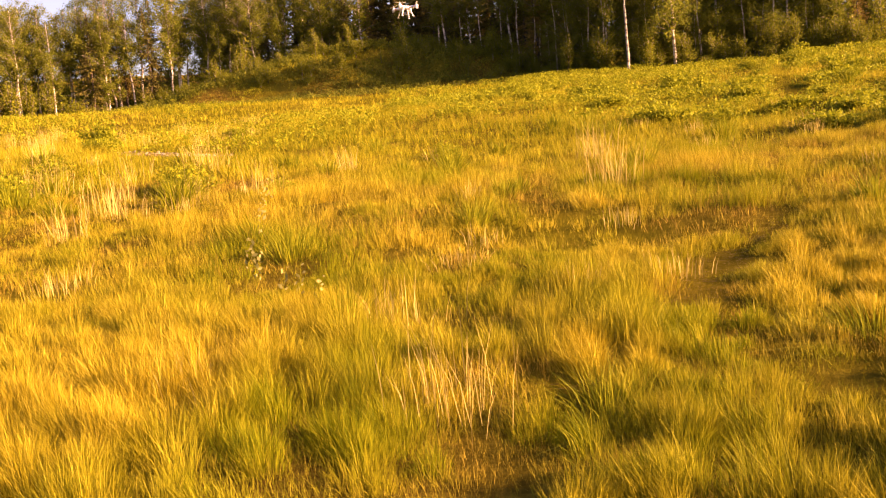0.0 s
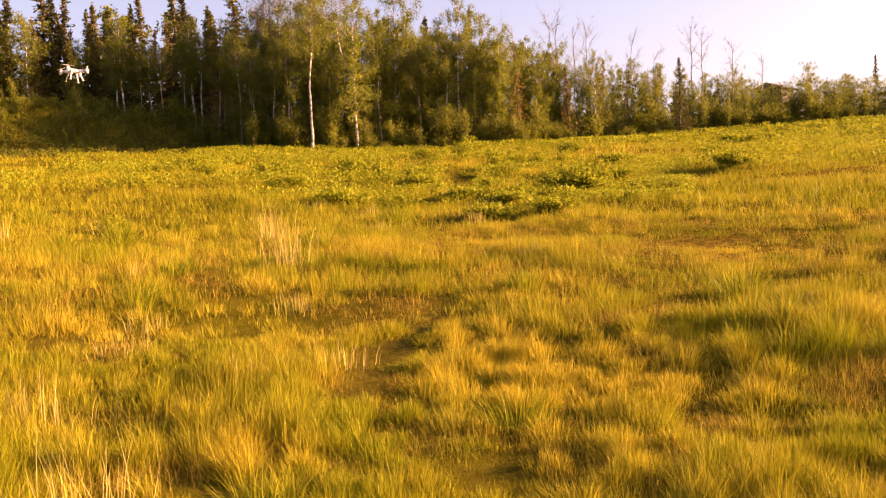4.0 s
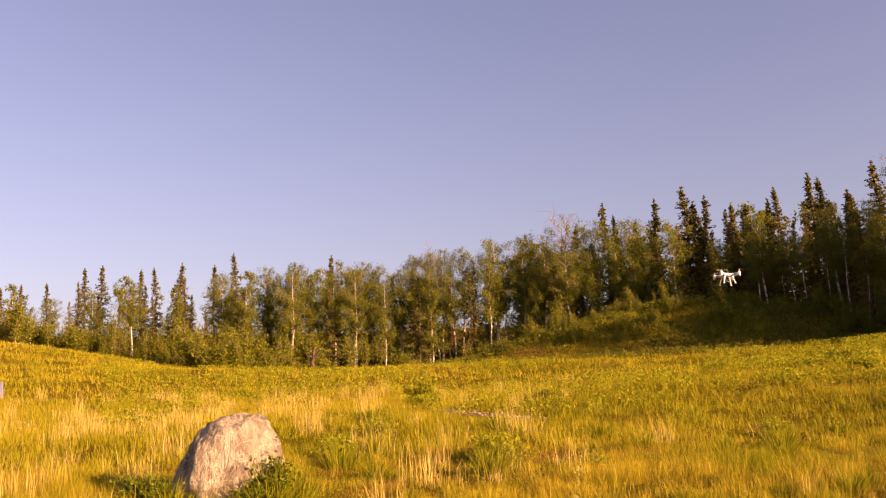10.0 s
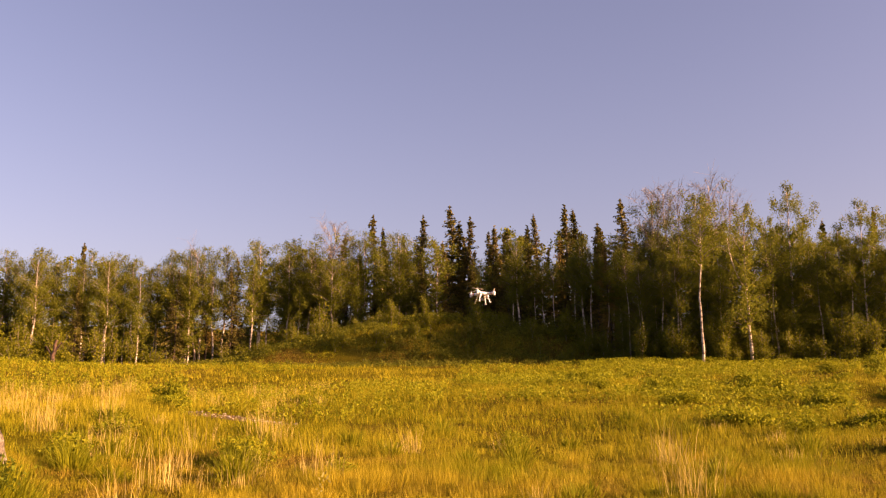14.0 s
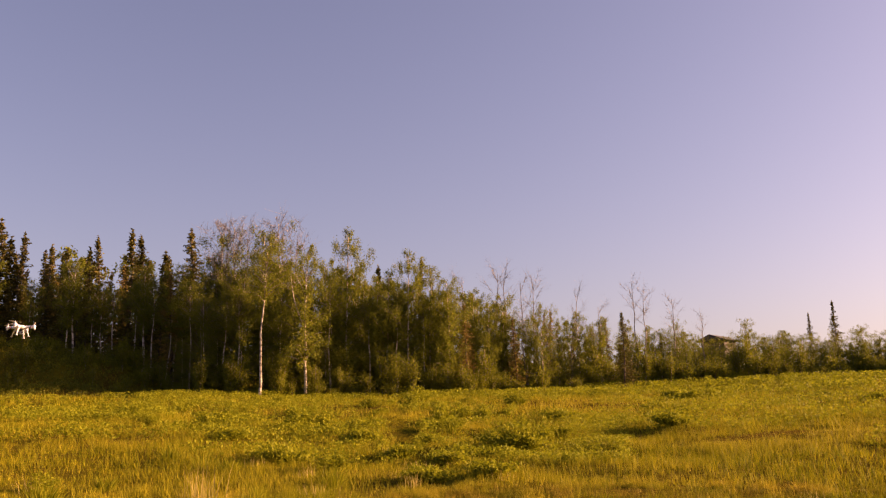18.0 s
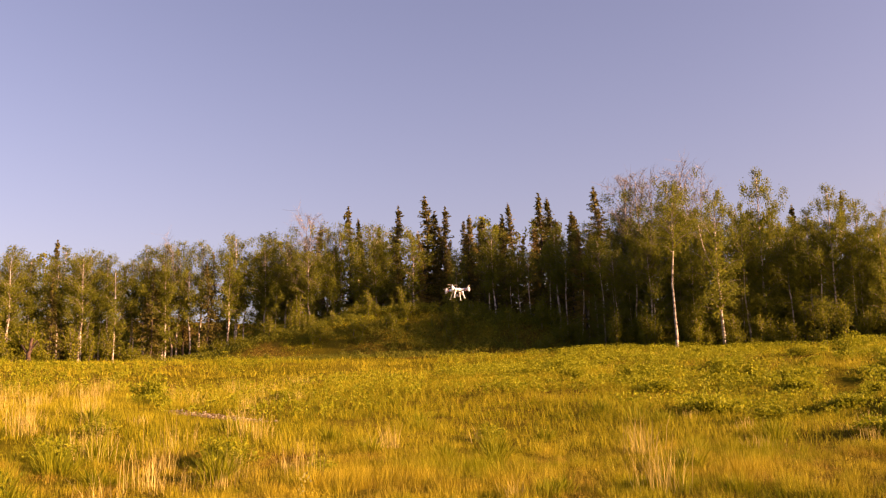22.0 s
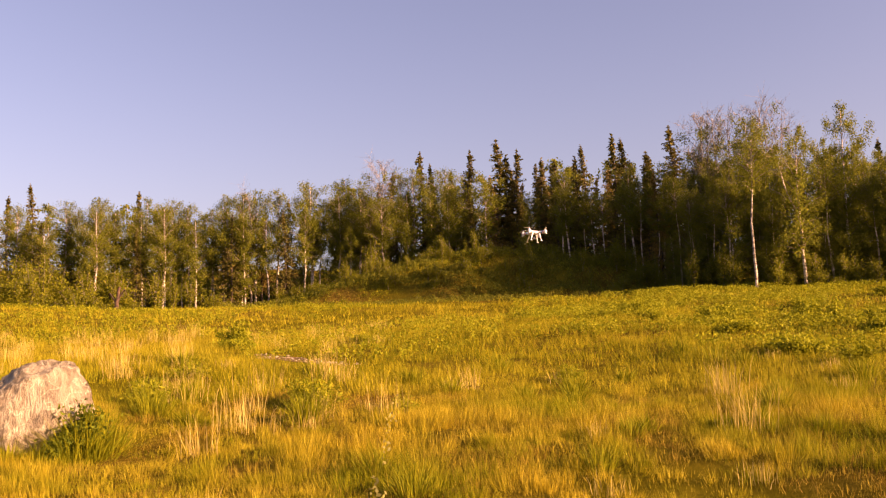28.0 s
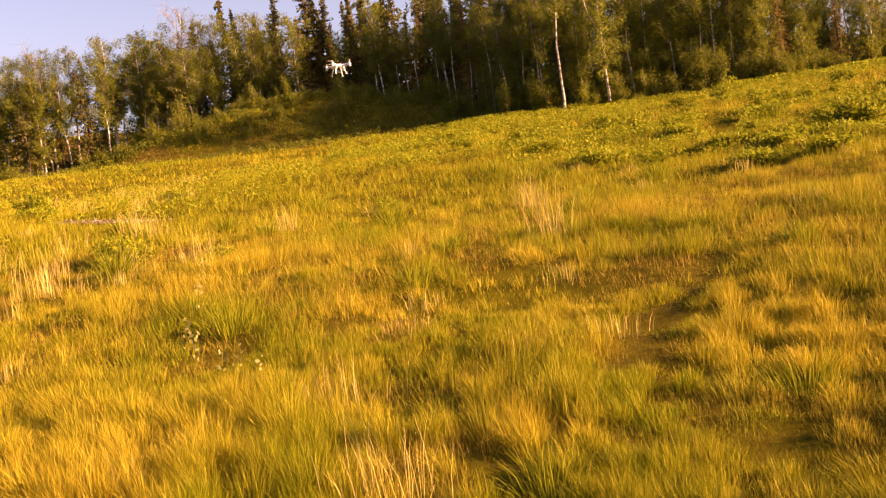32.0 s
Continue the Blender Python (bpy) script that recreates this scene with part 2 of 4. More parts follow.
def bare(x, y):
    """Scars where soil lies open."""
    return np.clip(1.2 * gauss(x, y, -6.6, 21.0, 1.9, 0.45, -0.62) + gauss(x, y, 8.4, 12.7, 0.7, 0.3, 0.2) + gauss(x, y, 14.9, 18.2, 1.5, 0.5, -0.2) + gauss(x, y, 17.4, 18.2, 1.3, 0.45, 0.2) + gauss(x, y, 11.6, 19.5, 0.7, 0.25, 0.6) + gauss(x, y, 5.3, 7.4, 0.45, 0.25) + gauss(x, y, 5.0, 6.3, 0.4, 0.22, 0.5)
                   + gauss(x, y, 7.4, 11.0, 0.6, 0.3) + gauss(x, y, 1.0, 9.6, 0.5, 0.2, 0.4) + gauss(x, y, -0.1, 15.5, 0.5, 0.22), 0, 1)


def on_mound(x, y):
    return np.clip(1.3 * gauss(x, y, -6.5, 51.0, 10.5, 5.5, 0.1), 0, 1)


def ground_z(x, y):
    x, y = np.asarray(x, float), np.asarray(y, float)
    r = np.hypot(x, y)
    az = np.abs(np.degrees(np.arctan2(x, y)))
    fan = np.clip((150 - az) / 80, 0, 1)
    fan = fan * fan * (3 - 2 * fan)
    low = np.clip((np.degrees(np.arctan2(x, y)) - 26) / 8, 0, 1)
    top = 88 - 24 * low
    q = np.where(r < top, r, top + (30 - 27 * low) * (1 - np.exp(-(r - top) / (30 - 27 * low))))
    z = 0.1 * (q - 3 * (1 - np.exp(-q / 3))) * fan
    z = z + 2.2 * gauss(x, y, -5.6, 53.5, 7.2, 4.2, 0.1) + 0.6 * gauss(x, y, 2.0, 54, 2.4, 2.6) + 0.45 * gauss(x, y, -13.0, 55, 4.5, 4)
    z = z + on_mound(x, y) * (1.1 * (n_big(x * 1.3 + 40, y * 4.0) - 0.5) + 0.75 * (n_mid(x * 0.8, y * 2.0) - 0.5))
    z = z - 0.9 * gauss(x, y, -6.5, 47.6, 11, 2.0, 0.08) - 1.3 * gauss(x, y, -27, 53, 10, 8) + 0.36 * (n_hump(x * 0.75 + 9, y * 0.75) - 0.5) * gauss(x, y, 12, 23, 9, 9)
    z = z + 1.9 * gauss(x, y, -44, 40, 11, 9, -0.7)
    z = z + 0.08 * np.clip(r - 74, 0, 30) * fan * (1 - low)
    z = z + (-0.05 + 0.45 * np.clip((14 - np.degrees(np.arctan2(x, y))) / 9, 0, 1)) * np.clip((r - 18) / 28, 0, 1) * fan * (1 - low)
    near = np.exp(-r / 60)
    z = z + (n_mid(x, y) - 0.5) * 0.11 * near + (n_hump(x, y) - 0.5) * 0.13 * near + (n_gap(x, y * 1.6) - 0.5) * 0.07 * np.exp(-r / 14) + (n_big(x, y) - 0.5) * 0.5 * np.clip(r / 25 - 0.25, 0, 1) * (r < 400)
    return z - (0.025 + 0.09 * np.clip((y - 12) / 4, 0, 1)) * track(x, y)


def at_angle(az, r, lift=0.0):
    x, y = r * math.sin(radians(az)), r * math.cos(radians(az))
    return Vector((x, y, float(ground_z(x, y)) + lift))


# ---- ground ----
rings = np.concatenate([np.linspace(0.15, 30, 92), np.linspace(30.6, 90, 80), np.geomspace(93, 3000, 26)])
spokes = 300
ang = np.linspace(0, 2 * np.pi, spokes, endpoint=False)
RR, AA = np.meshgrid(rings, ang, indexing="ij")
gx, gy = (RR * np.sin(AA)).ravel(), (RR * np.cos(AA)).ravel()
gv = np.stack([gx, gy, ground_z(gx, gy)], 1)
i, j = np.meshgrid(np.arange(len(rings) - 1), np.arange(spokes), indexing="ij")
a, b_, = (i * spokes + j).ravel(), (i * spokes + (j + 1) % spokes).ravel()
quads = np.stack([a, b_, b_ + spokes, a + spokes], 1)
gv = np.vstack([gv, [[0, 0, float(ground_z(0.0, 0.0))]]])
cap = np.stack([np.arange(spokes), (np.arange(spokes) + 1) % spokes, np.full(spokes, len(gv) - 1)], 1)
ground = piece("ground", mesh_of("ground", gv, [quads, cap[:, ::-1]], m_ground, True))
tagged(ground, "sloping meadow ground of matted dead grass and soil", "ground", kind="structure")


# ---- grass ----
def blades(name, x, y, h, w, lx, ly, segs, mat, label, kind="stuff", group=""):
    """Blades of height h and width w whose tips lean by (lx, ly)."""
    n = len(x)
    z = ground_z(x, y) - 0.01
    face = rng.random(n) * np.pi
    wx, wy = np.cos(face) * w / 2, np.sin(face) * w / 2
    base = np.stack([x, y, z], 1)
    side = np.stack([wx, wy, np.zeros(n)], 1)
    tip = base + np.stack([lx, ly, np.sqrt(np.clip(h * h - lx * lx - ly * ly, 0.09 * h * h, None))], 1)
    if segs == 1:
        v = np.stack([base - side, base + side, tip], 1).reshape(-1, 3)
        k = np.arange(n)[:, None] * 3
        f = [k + np.array([[0, 1, 2]])]
    else:
        mid = base * 0.45 + tip * 0.55
        mid[:, :2] -= np.stack([lx, ly], 1) * 0.22
        v = np.stack([base - side, base + side, mid + side * 0.8, mid - side * 0.8, tip], 1).reshape(-1, 3)
        k = np.arange(n)[:, None] * 5
        f = [k + np.array([[0, 1, 2, 3]]), k + np.array([[3, 2, 4]])]
    ob = piece(name, mesh_of(name, v, f, mat))
    return tagged(ob, label, "grass", group, kind)


def sector(n, r0, r1, az0=-52.0, az1=56.0):
    r = np.sqrt(rng.random(n) * (r1 * r1 - r0 * r0) + r0 * r0)
    az = np.radians(rng.random(n) * (az1 - az0) + az0)
    return r * np.sin(az), r * np.cos(az)


def meadow(name, tufts, each, r0, r1, h, w, spread, segs, mat, label, az0=-52.0, az1=56.0):
    """Tussocks of blades that splay from their middle, thinned where the ground shows."""
    cx, cy = sector(tufts, r0, r1, az0, az1)
    thick = 0.34 + 0.42 * n_mid(cx, cy) + 1.35 * (n_gap(cx, cy * 1.5) - 0.5)
    keep = rng.random(tufts) < np.clip(thick * 1.5 - 0.08, 0.22, 1) * (1 - 0.96 * track(cx, cy)) * (1 - 0.95 * bare(cx, cy)) * (1 - 0.25 * on_mound(cx, cy))
    cx, cy = cx[keep], cy[keep]
    m = len(cx)
    th = h * (0.5 + 0.75 * n_small(cx, cy)) * (0.7 + 0.6 * n_tuft(cx, cy)) * (0.65 + 0.7 * n_mid(cx, cy)) * (0.6 + 0.8 * rng.random(m)) * (1 - 0.55 * track(cx, cy))
    trod = np.max([track(cx + 0.08, cy + 0.22), track(cx + 0.16, cy + 0.45), track(cx - 0.22, cy), track(cx - 0.45, cy), bare(cx, cy + 0.4), bare(cx, cy + 0.9), bare(cx - 0.35, cy), bare(cx - 0.8, cy)], 0)
    th = np.minimum(th, 1.25 * h) * (1 - 0.5 * trod)
    cx, cy, th = np.repeat(cx, each), np.repeat(cy, each), np.repeat(th, each)
    n = len(cx)
    dx, dy = rng.normal(0, spread, n), rng.normal(0, spread, n)
    hh = th * (0.5 + 0.7 * rng.random(n))
    splay = hh * 0.9
    lx = dx / (spread * 2.6) * splay * rng.random(n) + hh * rng.normal(-0.08, 0.24, n)
    ly = dy / (spread * 2.6) * splay * rng.random(n) + hh * rng.normal(0, 0.24, n)
    return blades(name, cx + dx, cy + dy, hh, w * (0.7 + 0.6 * rng.random(n)), lx, ly, segs, mat, label)


def clumps(name, count, each, r0, r1, h, w, rad, segs, mat, label):
    """Separate bunches of blades that lean outwards, with gaps between the bunches."""
    cx, cy = sector(count, r0, r1)
    keep = rng.random(count) < (1 - 0.97 * track(cx, cy)) * (1 - 0.95 * bare(cx, cy)) * np.clip(1.7 * n_small(cx * 0.9, cy * 0.9) - 0.15, 0.02, 1)
    cx, cy = cx[keep], cy[keep]
    m = len(cx)
    size = rad * rng.uniform(0.55, 1.45, m)
    tall = h * (0.5 + 0.8 * n_small(cx, cy)) * (0.65 + 0.7 * n_mid(cx, cy)) * rng.uniform(0.65, 1.3, m) * (1 - 0.5 * track(cx - 0.3, cy))
    bow = rng.normal(0, 0.16, (m, 2)) + [-0.06, 0.0]
    pick = np.repeat(np.arange(m), np.maximum(8, each * (size / rad) ** 1.5).astype(int))
    n = len(pick)
    d = rng.normal(0, 1, (n, 2))
    far = np.hypot(d[:, 0], d[:, 1])
    hh = tall[pick] * (0.35 + 0.75 * np.exp(-0.35 * far ** 2)) * rng.uniform(0.55, 1.2, n)
    lean = (d * 0.24 + bow[pick] + rng.normal(0, 0.2, (n, 2))) * hh[:, None]
    at = np.stack([cx, cy], 1)[pick] + d * size[pick, None]
    return blades(name, at[:, 0], at[:, 1], hh, w * rng.uniform(0.7, 1.3, n), lean[:, 0], lean[:, 1], segs, mat, label)


clumps("meadow_grass", 640, 300, 1.9, 5.2, 0.185, 0.0029, 0.070, 2, m_grass, "golden green meadow grass in splayed tussocks")
clumps("meadow_grass", 1050, 250, 5.0, 8.2, 0.20, 0.0038, 0.078, 2, m_grass, "golden green meadow grass in splayed tussocks")
clumps("meadow_grass", 3000, 110, 7.8, 16, 0.22, 0.0062, 0.105, 1, m_grass, "golden green meadow grass in sunlit clumps")
meadow("meadow_grass", 4800, 20, 1.9, 5.2, 0.100, 0.0030, 0.06, 1, m_thatch, "short brown and gold dead grass between tussocks")
meadow("meadow_grass", 8400, 18, 5.0, 8.2, 0.115, 0.0042, 0.07, 1, m_thatch, "short golden green meadow grass")
meadow("meadow_grass", 17000, 13, 7.8, 16, 0.140, 0.0070, 0.085, 1, m_thatch, "golden green meadow grass on the slope")
meadow("meadow_grass", 30000, 12, 15.6, 32, 0.23, 0.012, 0.13, 1, m_far_grass, "yellow-green meadow grass on the slope")
meadow("meadow_grass", 22000, 12, 31, 63, 0.23, 0.028, 0.26, 1, m_far_grass, "distant green grass below the forest edge")


# the meadow goes on behind and beside the walk
meadow("meadow_grass", 14000, 9, 0.3, 18, 0.16, 0.011, 0.09, 1, m_grass, "golden green meadow grass on the near slope", 56.0, 308.0)
meadow("meadow_grass", 700, 24, 0.2, 1.95, 0.13, 0.0036, 0.05, 1, m_grass, "short meadow grass underfoot")


def straw_stand(name, n, cx, cy, spread, h, w, label):
    x, y = cx + rng.normal(0, spread, n), cy + rng.normal(0, spread, n)
    hh = h * (0.5 + 0.6 * rng.random(n))
    return blades(name, x, y, hh, np.full(n, w), (x - cx) * 0.25 + hh * rng.normal(-0.04, 0.15, n), (y - cy) * 0.25 + hh * rng.normal(0, 0.16, n), 2, m_straw, label)


# flattened dead stalks on the path
m_litter = leafy("trodden_stalks", ((0.0, (0.08, 0.045, 0.012)), (0.6, (0.20, 0.12, 0.03)), (1.0, (0.40, 0.28, 0.09))), 0.15)
lx, ly = rng.uniform(0.0, 4.8, 70000), rng.uniform(4.6, 10.5, 70000)
on_path = rng.random(70000) < track(lx, ly)
lx, ly = lx[on_path], ly[on_path]
n = len(lx)
la = rng.uniform(0, 2 * np.pi, n)
blades("path_litter", lx, ly, rng.uniform(0.012, 0.045, n), np.full(n, 0.0055), 0.14 * np.cos(la), 0.14 * np.sin(la), 2, m_litter, "brown flattened stalks on the trodden path")


# ---- boulder ----
def boulder(at):
    bm = bmesh.new()
    bmesh.ops.create_icosphere(bm, subdivisions=5, radius=1.0)
    cuts = [(Vector((math.cos(a) * math.cos(e), math.sin(a) * math.cos(e), math.sin(e))), d) for a, e, d in
            ((-1.7, 0.25, 0.80), (-0.7, 0.35, 0.84), (0.4, 0.3, 0.85), (1.5, 0.3, 0.8), (2.7, 0.55, 0.74), (-2.5, 0.30, 0.82), (-1.2, 1.15, 0.86), (0.9, 1.1, 0.88), (2.4, 1.2, 0.84), (-2.1, 0.85, 0.86))]
    for v in bm.verts:
        p = v.co.normalized()
        d = 1.0
        for nrm, off in cuts:
            k = p.dot(nrm)
            if k > 0.05:
                d = min(d, off / k)
        q = p * d
        q *= 1 + 0.06 * noise.fractal(p * 2.3, 0.8, 2.1, 5) + 0.045 * noise.ridged_multi_fractal(Vector((p.x * 4.5 + p.z * 1.2, p.y * 4.5, p.z * 0.9)), 0.9, 2.0, 4, 0.9, 2.0)
        v.co = Vector((q.x * 0.67, q.y * 0.62, q.z * 0.63 + 0.22 + 0.12 * q.x))
    me = bpy.data.meshes.new("boulder")
    for f in bm.faces:
        f.smooth = True
    bm.to_mesh(me)
    bm.free()
    me.materials.append(m_rock)
    ob = new("boulder", me)
    ob.matrix_basis = Matrix.Translation(at) @ pose(0, 0, 0, 0, 0, 20)
    return tagged(ob, "large rounded grey granite boulder with pale veins in grass", "boulder")


BOULDER = at_angle(-32.6, 12.6, 0.28)
boulder(BOULDER)


# ---- trees ----
def tubes(paths, sides):
    """Tapered tubes along paths of (points, radii). Returns verts and quads."""
    vs, fs, k = [], [], 0
    ring = np.linspace(0, 2 * np.pi, sides, endpoint=False)
    for pts, rad in paths:
        pts = np.asarray(pts, float)
        d = np.gradient(pts, axis=0)
        d /= np.linalg.norm(d, axis=1)[:, None] + 1e-9
        u = np.cross(d, np.where(np.abs(d[:, 2:3]) > 0.9, [[1.0, 0, 0]], [[0, 0, 1.0]]))
        u /= np.linalg.norm(u, axis=1)[:, None] + 1e-9
        v = np.cross(d, u)
        rr = np.asarray(rad)[:, None, None]
        vs.append((pts[:, None] + rr * (u[:, None] * np.cos(ring)[None, :, None] + v[:, None] * np.sin(ring)[None, :, None])).reshape(-1, 3))
        m = len(pts)
        i, j = np.meshgrid(np.arange(m - 1), np.arange(sides), indexing="ij")
        a, b = (i * sides + j).ravel(), (i * sides + (j + 1) % sides).ravel()
        fs.append(np.stack([a, b, b + sides, a + sides], 1) + k)
        k += m * sides
    return np.vstack(vs), np.vstack(fs)


def leaf_cards(c, size, g, flat=0.0, corners=4):
    """Small pointed leaf sprays, one four-cornered leaf each, at the centres c."""
    n = len(c)
    a = g.normal(0, 1, (n, 3))
    a[:, 2] *= 1 - flat
    a /= np.linalg.norm(a, axis=1)[:, None]
    b = np.cross(a, g.normal(0, 1, (n, 3)))
    b /= np.linalg.norm(b, axis=1)[:, None] + 1e-9
    s = (size * (0.6 + 0.8 * g.random(n)))[:, None]
    if corners == 3:
        return np.stack([c - a * s, c + b * s * 0.8, c + a * s], 1).reshape(-1, 3), np.arange(n)[:, None] * 3 + np.array([[0, 1, 2]])
    v = np.stack([c - a * s, c + b * s * 0.55 - a * s * 0.1, c + a * s, c - b * s * 0.5 + a * s * 0.15], 1).reshape(-1, 3)
    return v, np.arange(n)[:, None] * 4 + np.array([[0, 1, 2, 3]])


def stem(g, h, r0, bend, steps=10):
    s = np.linspace(0, 1, steps)
    off = np.cumsum(g.normal(0, bend, (steps, 2)), 0) * h / steps
    off -= off[0]
    pts = np.stack([off[:, 0], off[:, 1], s * h - 0.15 * (s == 0)], 1)
    return pts, r0 * (1 - 0.88 * s) + 0.004


def on_stem(pts, h, z):
    return np.array([np.interp(z, pts[:, 2], pts[:, 0]), np.interp(z, pts[:, 2], pts[:, 1]), z])


def birch_kind(seed, h, crown0=0.28, wide=0.15, leaves=2300, bare_top=0.0, fork=False, leaf=0.09):
    g = np.random.default_rng(seed)
    tp, tr = stem(g, h, 0.010 * h, 0.05)
    trunk = [(tp, tr)]
    if fork:
        q = on_stem(tp, h, 0.45 * h)
        s = np.linspace(0, 1, 6)[:, None]
        trunk.append((q + s * np.array([0.10 * h, 0.03 * h, 0.36 * h]) + np.sin(s * 3) * [0.03 * h, 0, 0], np.linspace(0.006 * h, 0.002 * h, 6)))
    limbs, tips = [], []
    count = 46
    for k in range(count):
        f = crown0 + (0.98 - crown0) * (k + g.random()) / count
        z = f * h
        q = on_stem(tp, h, z)
        u = (f - crown0) / (1 - crown0)
        length = h * wide * (0.35 + 1.15 * math.sin(min(1, u * 0.80 + 0.18) * math.pi) ** 0.8) * (0.55 + 0.75 * g.random()) * (1 - 0.5 * u ** 2)
        a = g.random() * 2 * np.pi
        rise = 0.75 + 1.1 * u
        s = np.linspace(0, 1, 5)[:, None]
        out = np.array([math.cos(a), math.sin(a), 0.0])
        p = q + s * out * length + s * np.array([0, 0, length * rise]) - s ** 2.2 * np.array([0, 0, length * 0.55])
        limbs.append((p, np.linspace(0.0032 * h * (1.1 - 0.6 * u), 0.004, 5)))
        w = (0.25 + length) * (0.0 if f > 1 - bare_top and g.random() < 0.8 else 1.0)
        tips.append((p, length, w))
    cents = []
    ws = np.array([t_[2] for t_ in tips])
    for (p, length, w), share in zip(tips, ws / ws.sum()):
        m = int(share * leaves)
        if not m:
            continue
        knots = 1 + int(length * 1.7)
        kp = g.random(knots) ** 0.6
        kc = np.stack([np.interp(kp, np.linspace(0, 1, 5), p[:, q_]) for q_ in range(3)], 1) + g.normal(0, 0.06 * length + 0.03, (knots, 3))
        pick = g.integers(0, knots, m)
        c = kc[pick] + g.normal(0, 1, (m, 3)) * np.array([0.15, 0.15, 0.20]) * (0.55 + 0.3 * length)
        c[:, 2] -= np.abs(g.normal(0, 0.12, m))
        cents.append(c)
    # leaves close to the stem, seen only through the outer ones
    heart = []
    for p, length, w in tips:
        m = int(leaves * 0.0015) if w and p[0][2] < 0.72 * h else 0
        k = g.random(m)[:, None] * 0.55
        heart.append(p[0] + k * (p[3] - p[0]) + g.normal(0, 0.16, (m, 3)))
    twigs = []
    for p, length, w in tips:
        for _ in range(0 if leaf > 0.1 or not bare_top else 22):
            q = p[g.integers(2, 5)]
            d = g.normal(0, 1, 3) + [0, 0, 0.9]
            d *= length * 0.45 / np.linalg.norm(d)
            twigs.append((np.stack([q, q + d * 0.5 + g.normal(0, 0.03, 3), q + d]), np.array([0.008, 0.005, 0.003]) * h / 10))
    return tubes(trunk, 8), tubes(limbs[::3] if leaf > 0.1 else limbs + twigs, 3), leaf_cards(np.vstack(cents + heart), np.concatenate([np.full(sum(len(q) for q in cents), leaf), np.full(sum(len(q) for q in heart), 0.17)]), g, 0.0, 3)


def tree_of(name, kind, wood, leaf, label, category="tree", limb_mat=None):
    tv, lv, cv = kind
    root = new(name)
    if category == "tree":
        piece("trunk", mesh_of("trunk", *tv, wood, True), root)
        tagged(piece("branchwork", mesh_of("branchwork", *lv, limb_mat or wood, True), root), kind="stuff")
        if cv is not None:
            piece("crown", mesh_of("crown", *cv, leaf), root)
    else:
        piece("stem", mesh_of("stem", *tv, wood, True), root)
        v, f, k = joined(cv, lv)
        piece("foliage", mesh_of("foliage", v, f, (leaf, wood), False, k), root)
    return tagged(root, label, category, {"tree": "trees of the wood", "shrub": "shrubs along the wood", "plant": "leafy plants in the field"}[category])


def spruce_kind(seed, h, wide=0.11, shag=1.0, low=0.12):
    g = np.random.default_rng(seed)
    tp, tr = stem(g, h, 0.012 * h, 0.06)
    limbs, cents = [], []
    z = low * h
    while z < h * 0.985:
        u = (z / h - low) / (1 - low)
        reach = h * wide * ((1 - u) ** 1.15 + 0.035) * min(1, 0.5 + u * 3.5) * (0.8 + 0.4 * g.random())
        for _ in range(int(g.integers(5, 8))):
            a, length = g.random() * 2 * np.pi, max(0.10, reach * (0.35 + 0.85 * g.random() ** 0.8))
            q = on_stem(tp, h, z + g.normal(0, 0.06))
            out = np.array([math.cos(a), math.sin(a), 0.0])
            drop = 0.75 - 0.9 * u ** 2
            s = np.linspace(0, 1, 4)[:, None]
            p = q + s * out * length - np.array([0, 0, 1.0]) * (s * length * drop - s ** 2.5 * length * 0.3)
            if g.random() < 0.45:
                limbs.append((p[::3], np.array([0.014, 0.004])))
            m = max(5, int(length * 17 * shag))
            k = 0.12 + 0.88 * g.random(m)
            c = q + k[:, None] * out * length - np.outer(k * length * drop - k ** 2.5 * length * 0.3, [0, 0, 1.0])
            cents.append(c + g.normal(0, 1, (m, 3)) * [0.05, 0.05, 0.04] - [0, 0, 0.05])
        z += 0.15 + 0.13 * (1 - u)
    top = np.stack([g.normal(0, 0.03, 16), g.normal(0, 0.03, 16), h * (0.95 + 0.06 * g.random(16))], 1) + [tp[-1, 0], tp[-1, 1], 0]
    cents.append(top)
    v, f = leaf_cards(np.vstack(cents), 0.088, g, 0.3)
    return tubes([(tp, tr)], 7), tubes(limbs, 3), (v, f)


def snag_kind(seed, h, arms=14):
    g = np.random.default_rng(seed)
    tp, tr = stem(g, h, 0.009 * h, 0.12)
    limbs = []
    for k in range(arms):
        z = h * (0.40 + 0.58 * g.random())
        q = on_stem(tp, h, z)
        length, a = h * (0.06 + 0.13 * g.random()), g.random() * 2 * np.pi
        d = np.array([math.cos(a), math.sin(a), 0.9 + 0.9 * g.random()])
        d /= np.linalg.norm(d)
        s = np.linspace(0, 1, 5)[:, None]
        p = q + s * d * length + np.cumsum(g.normal(0, 0.05, (5, 3)), 0) * s
        limbs.append((p, np.linspace(0.017, 0.005, 5)))
        for _ in range(18):
            q2 = p[g.integers(1, 5)]
            e = d + g.normal(0, 0.7, 3)
            e *= length * (0.25 + 0.4 * g.random()) / np.linalg.norm(e)
            limbs.append((np.stack([q2, q2 + e * 0.55 + g.normal(0, 0.03, 3), q2 + e]), np.array([0.007, 0.005, 0.003])))
    return tubes([(tp, tr)], 7), tubes(limbs, 3), None


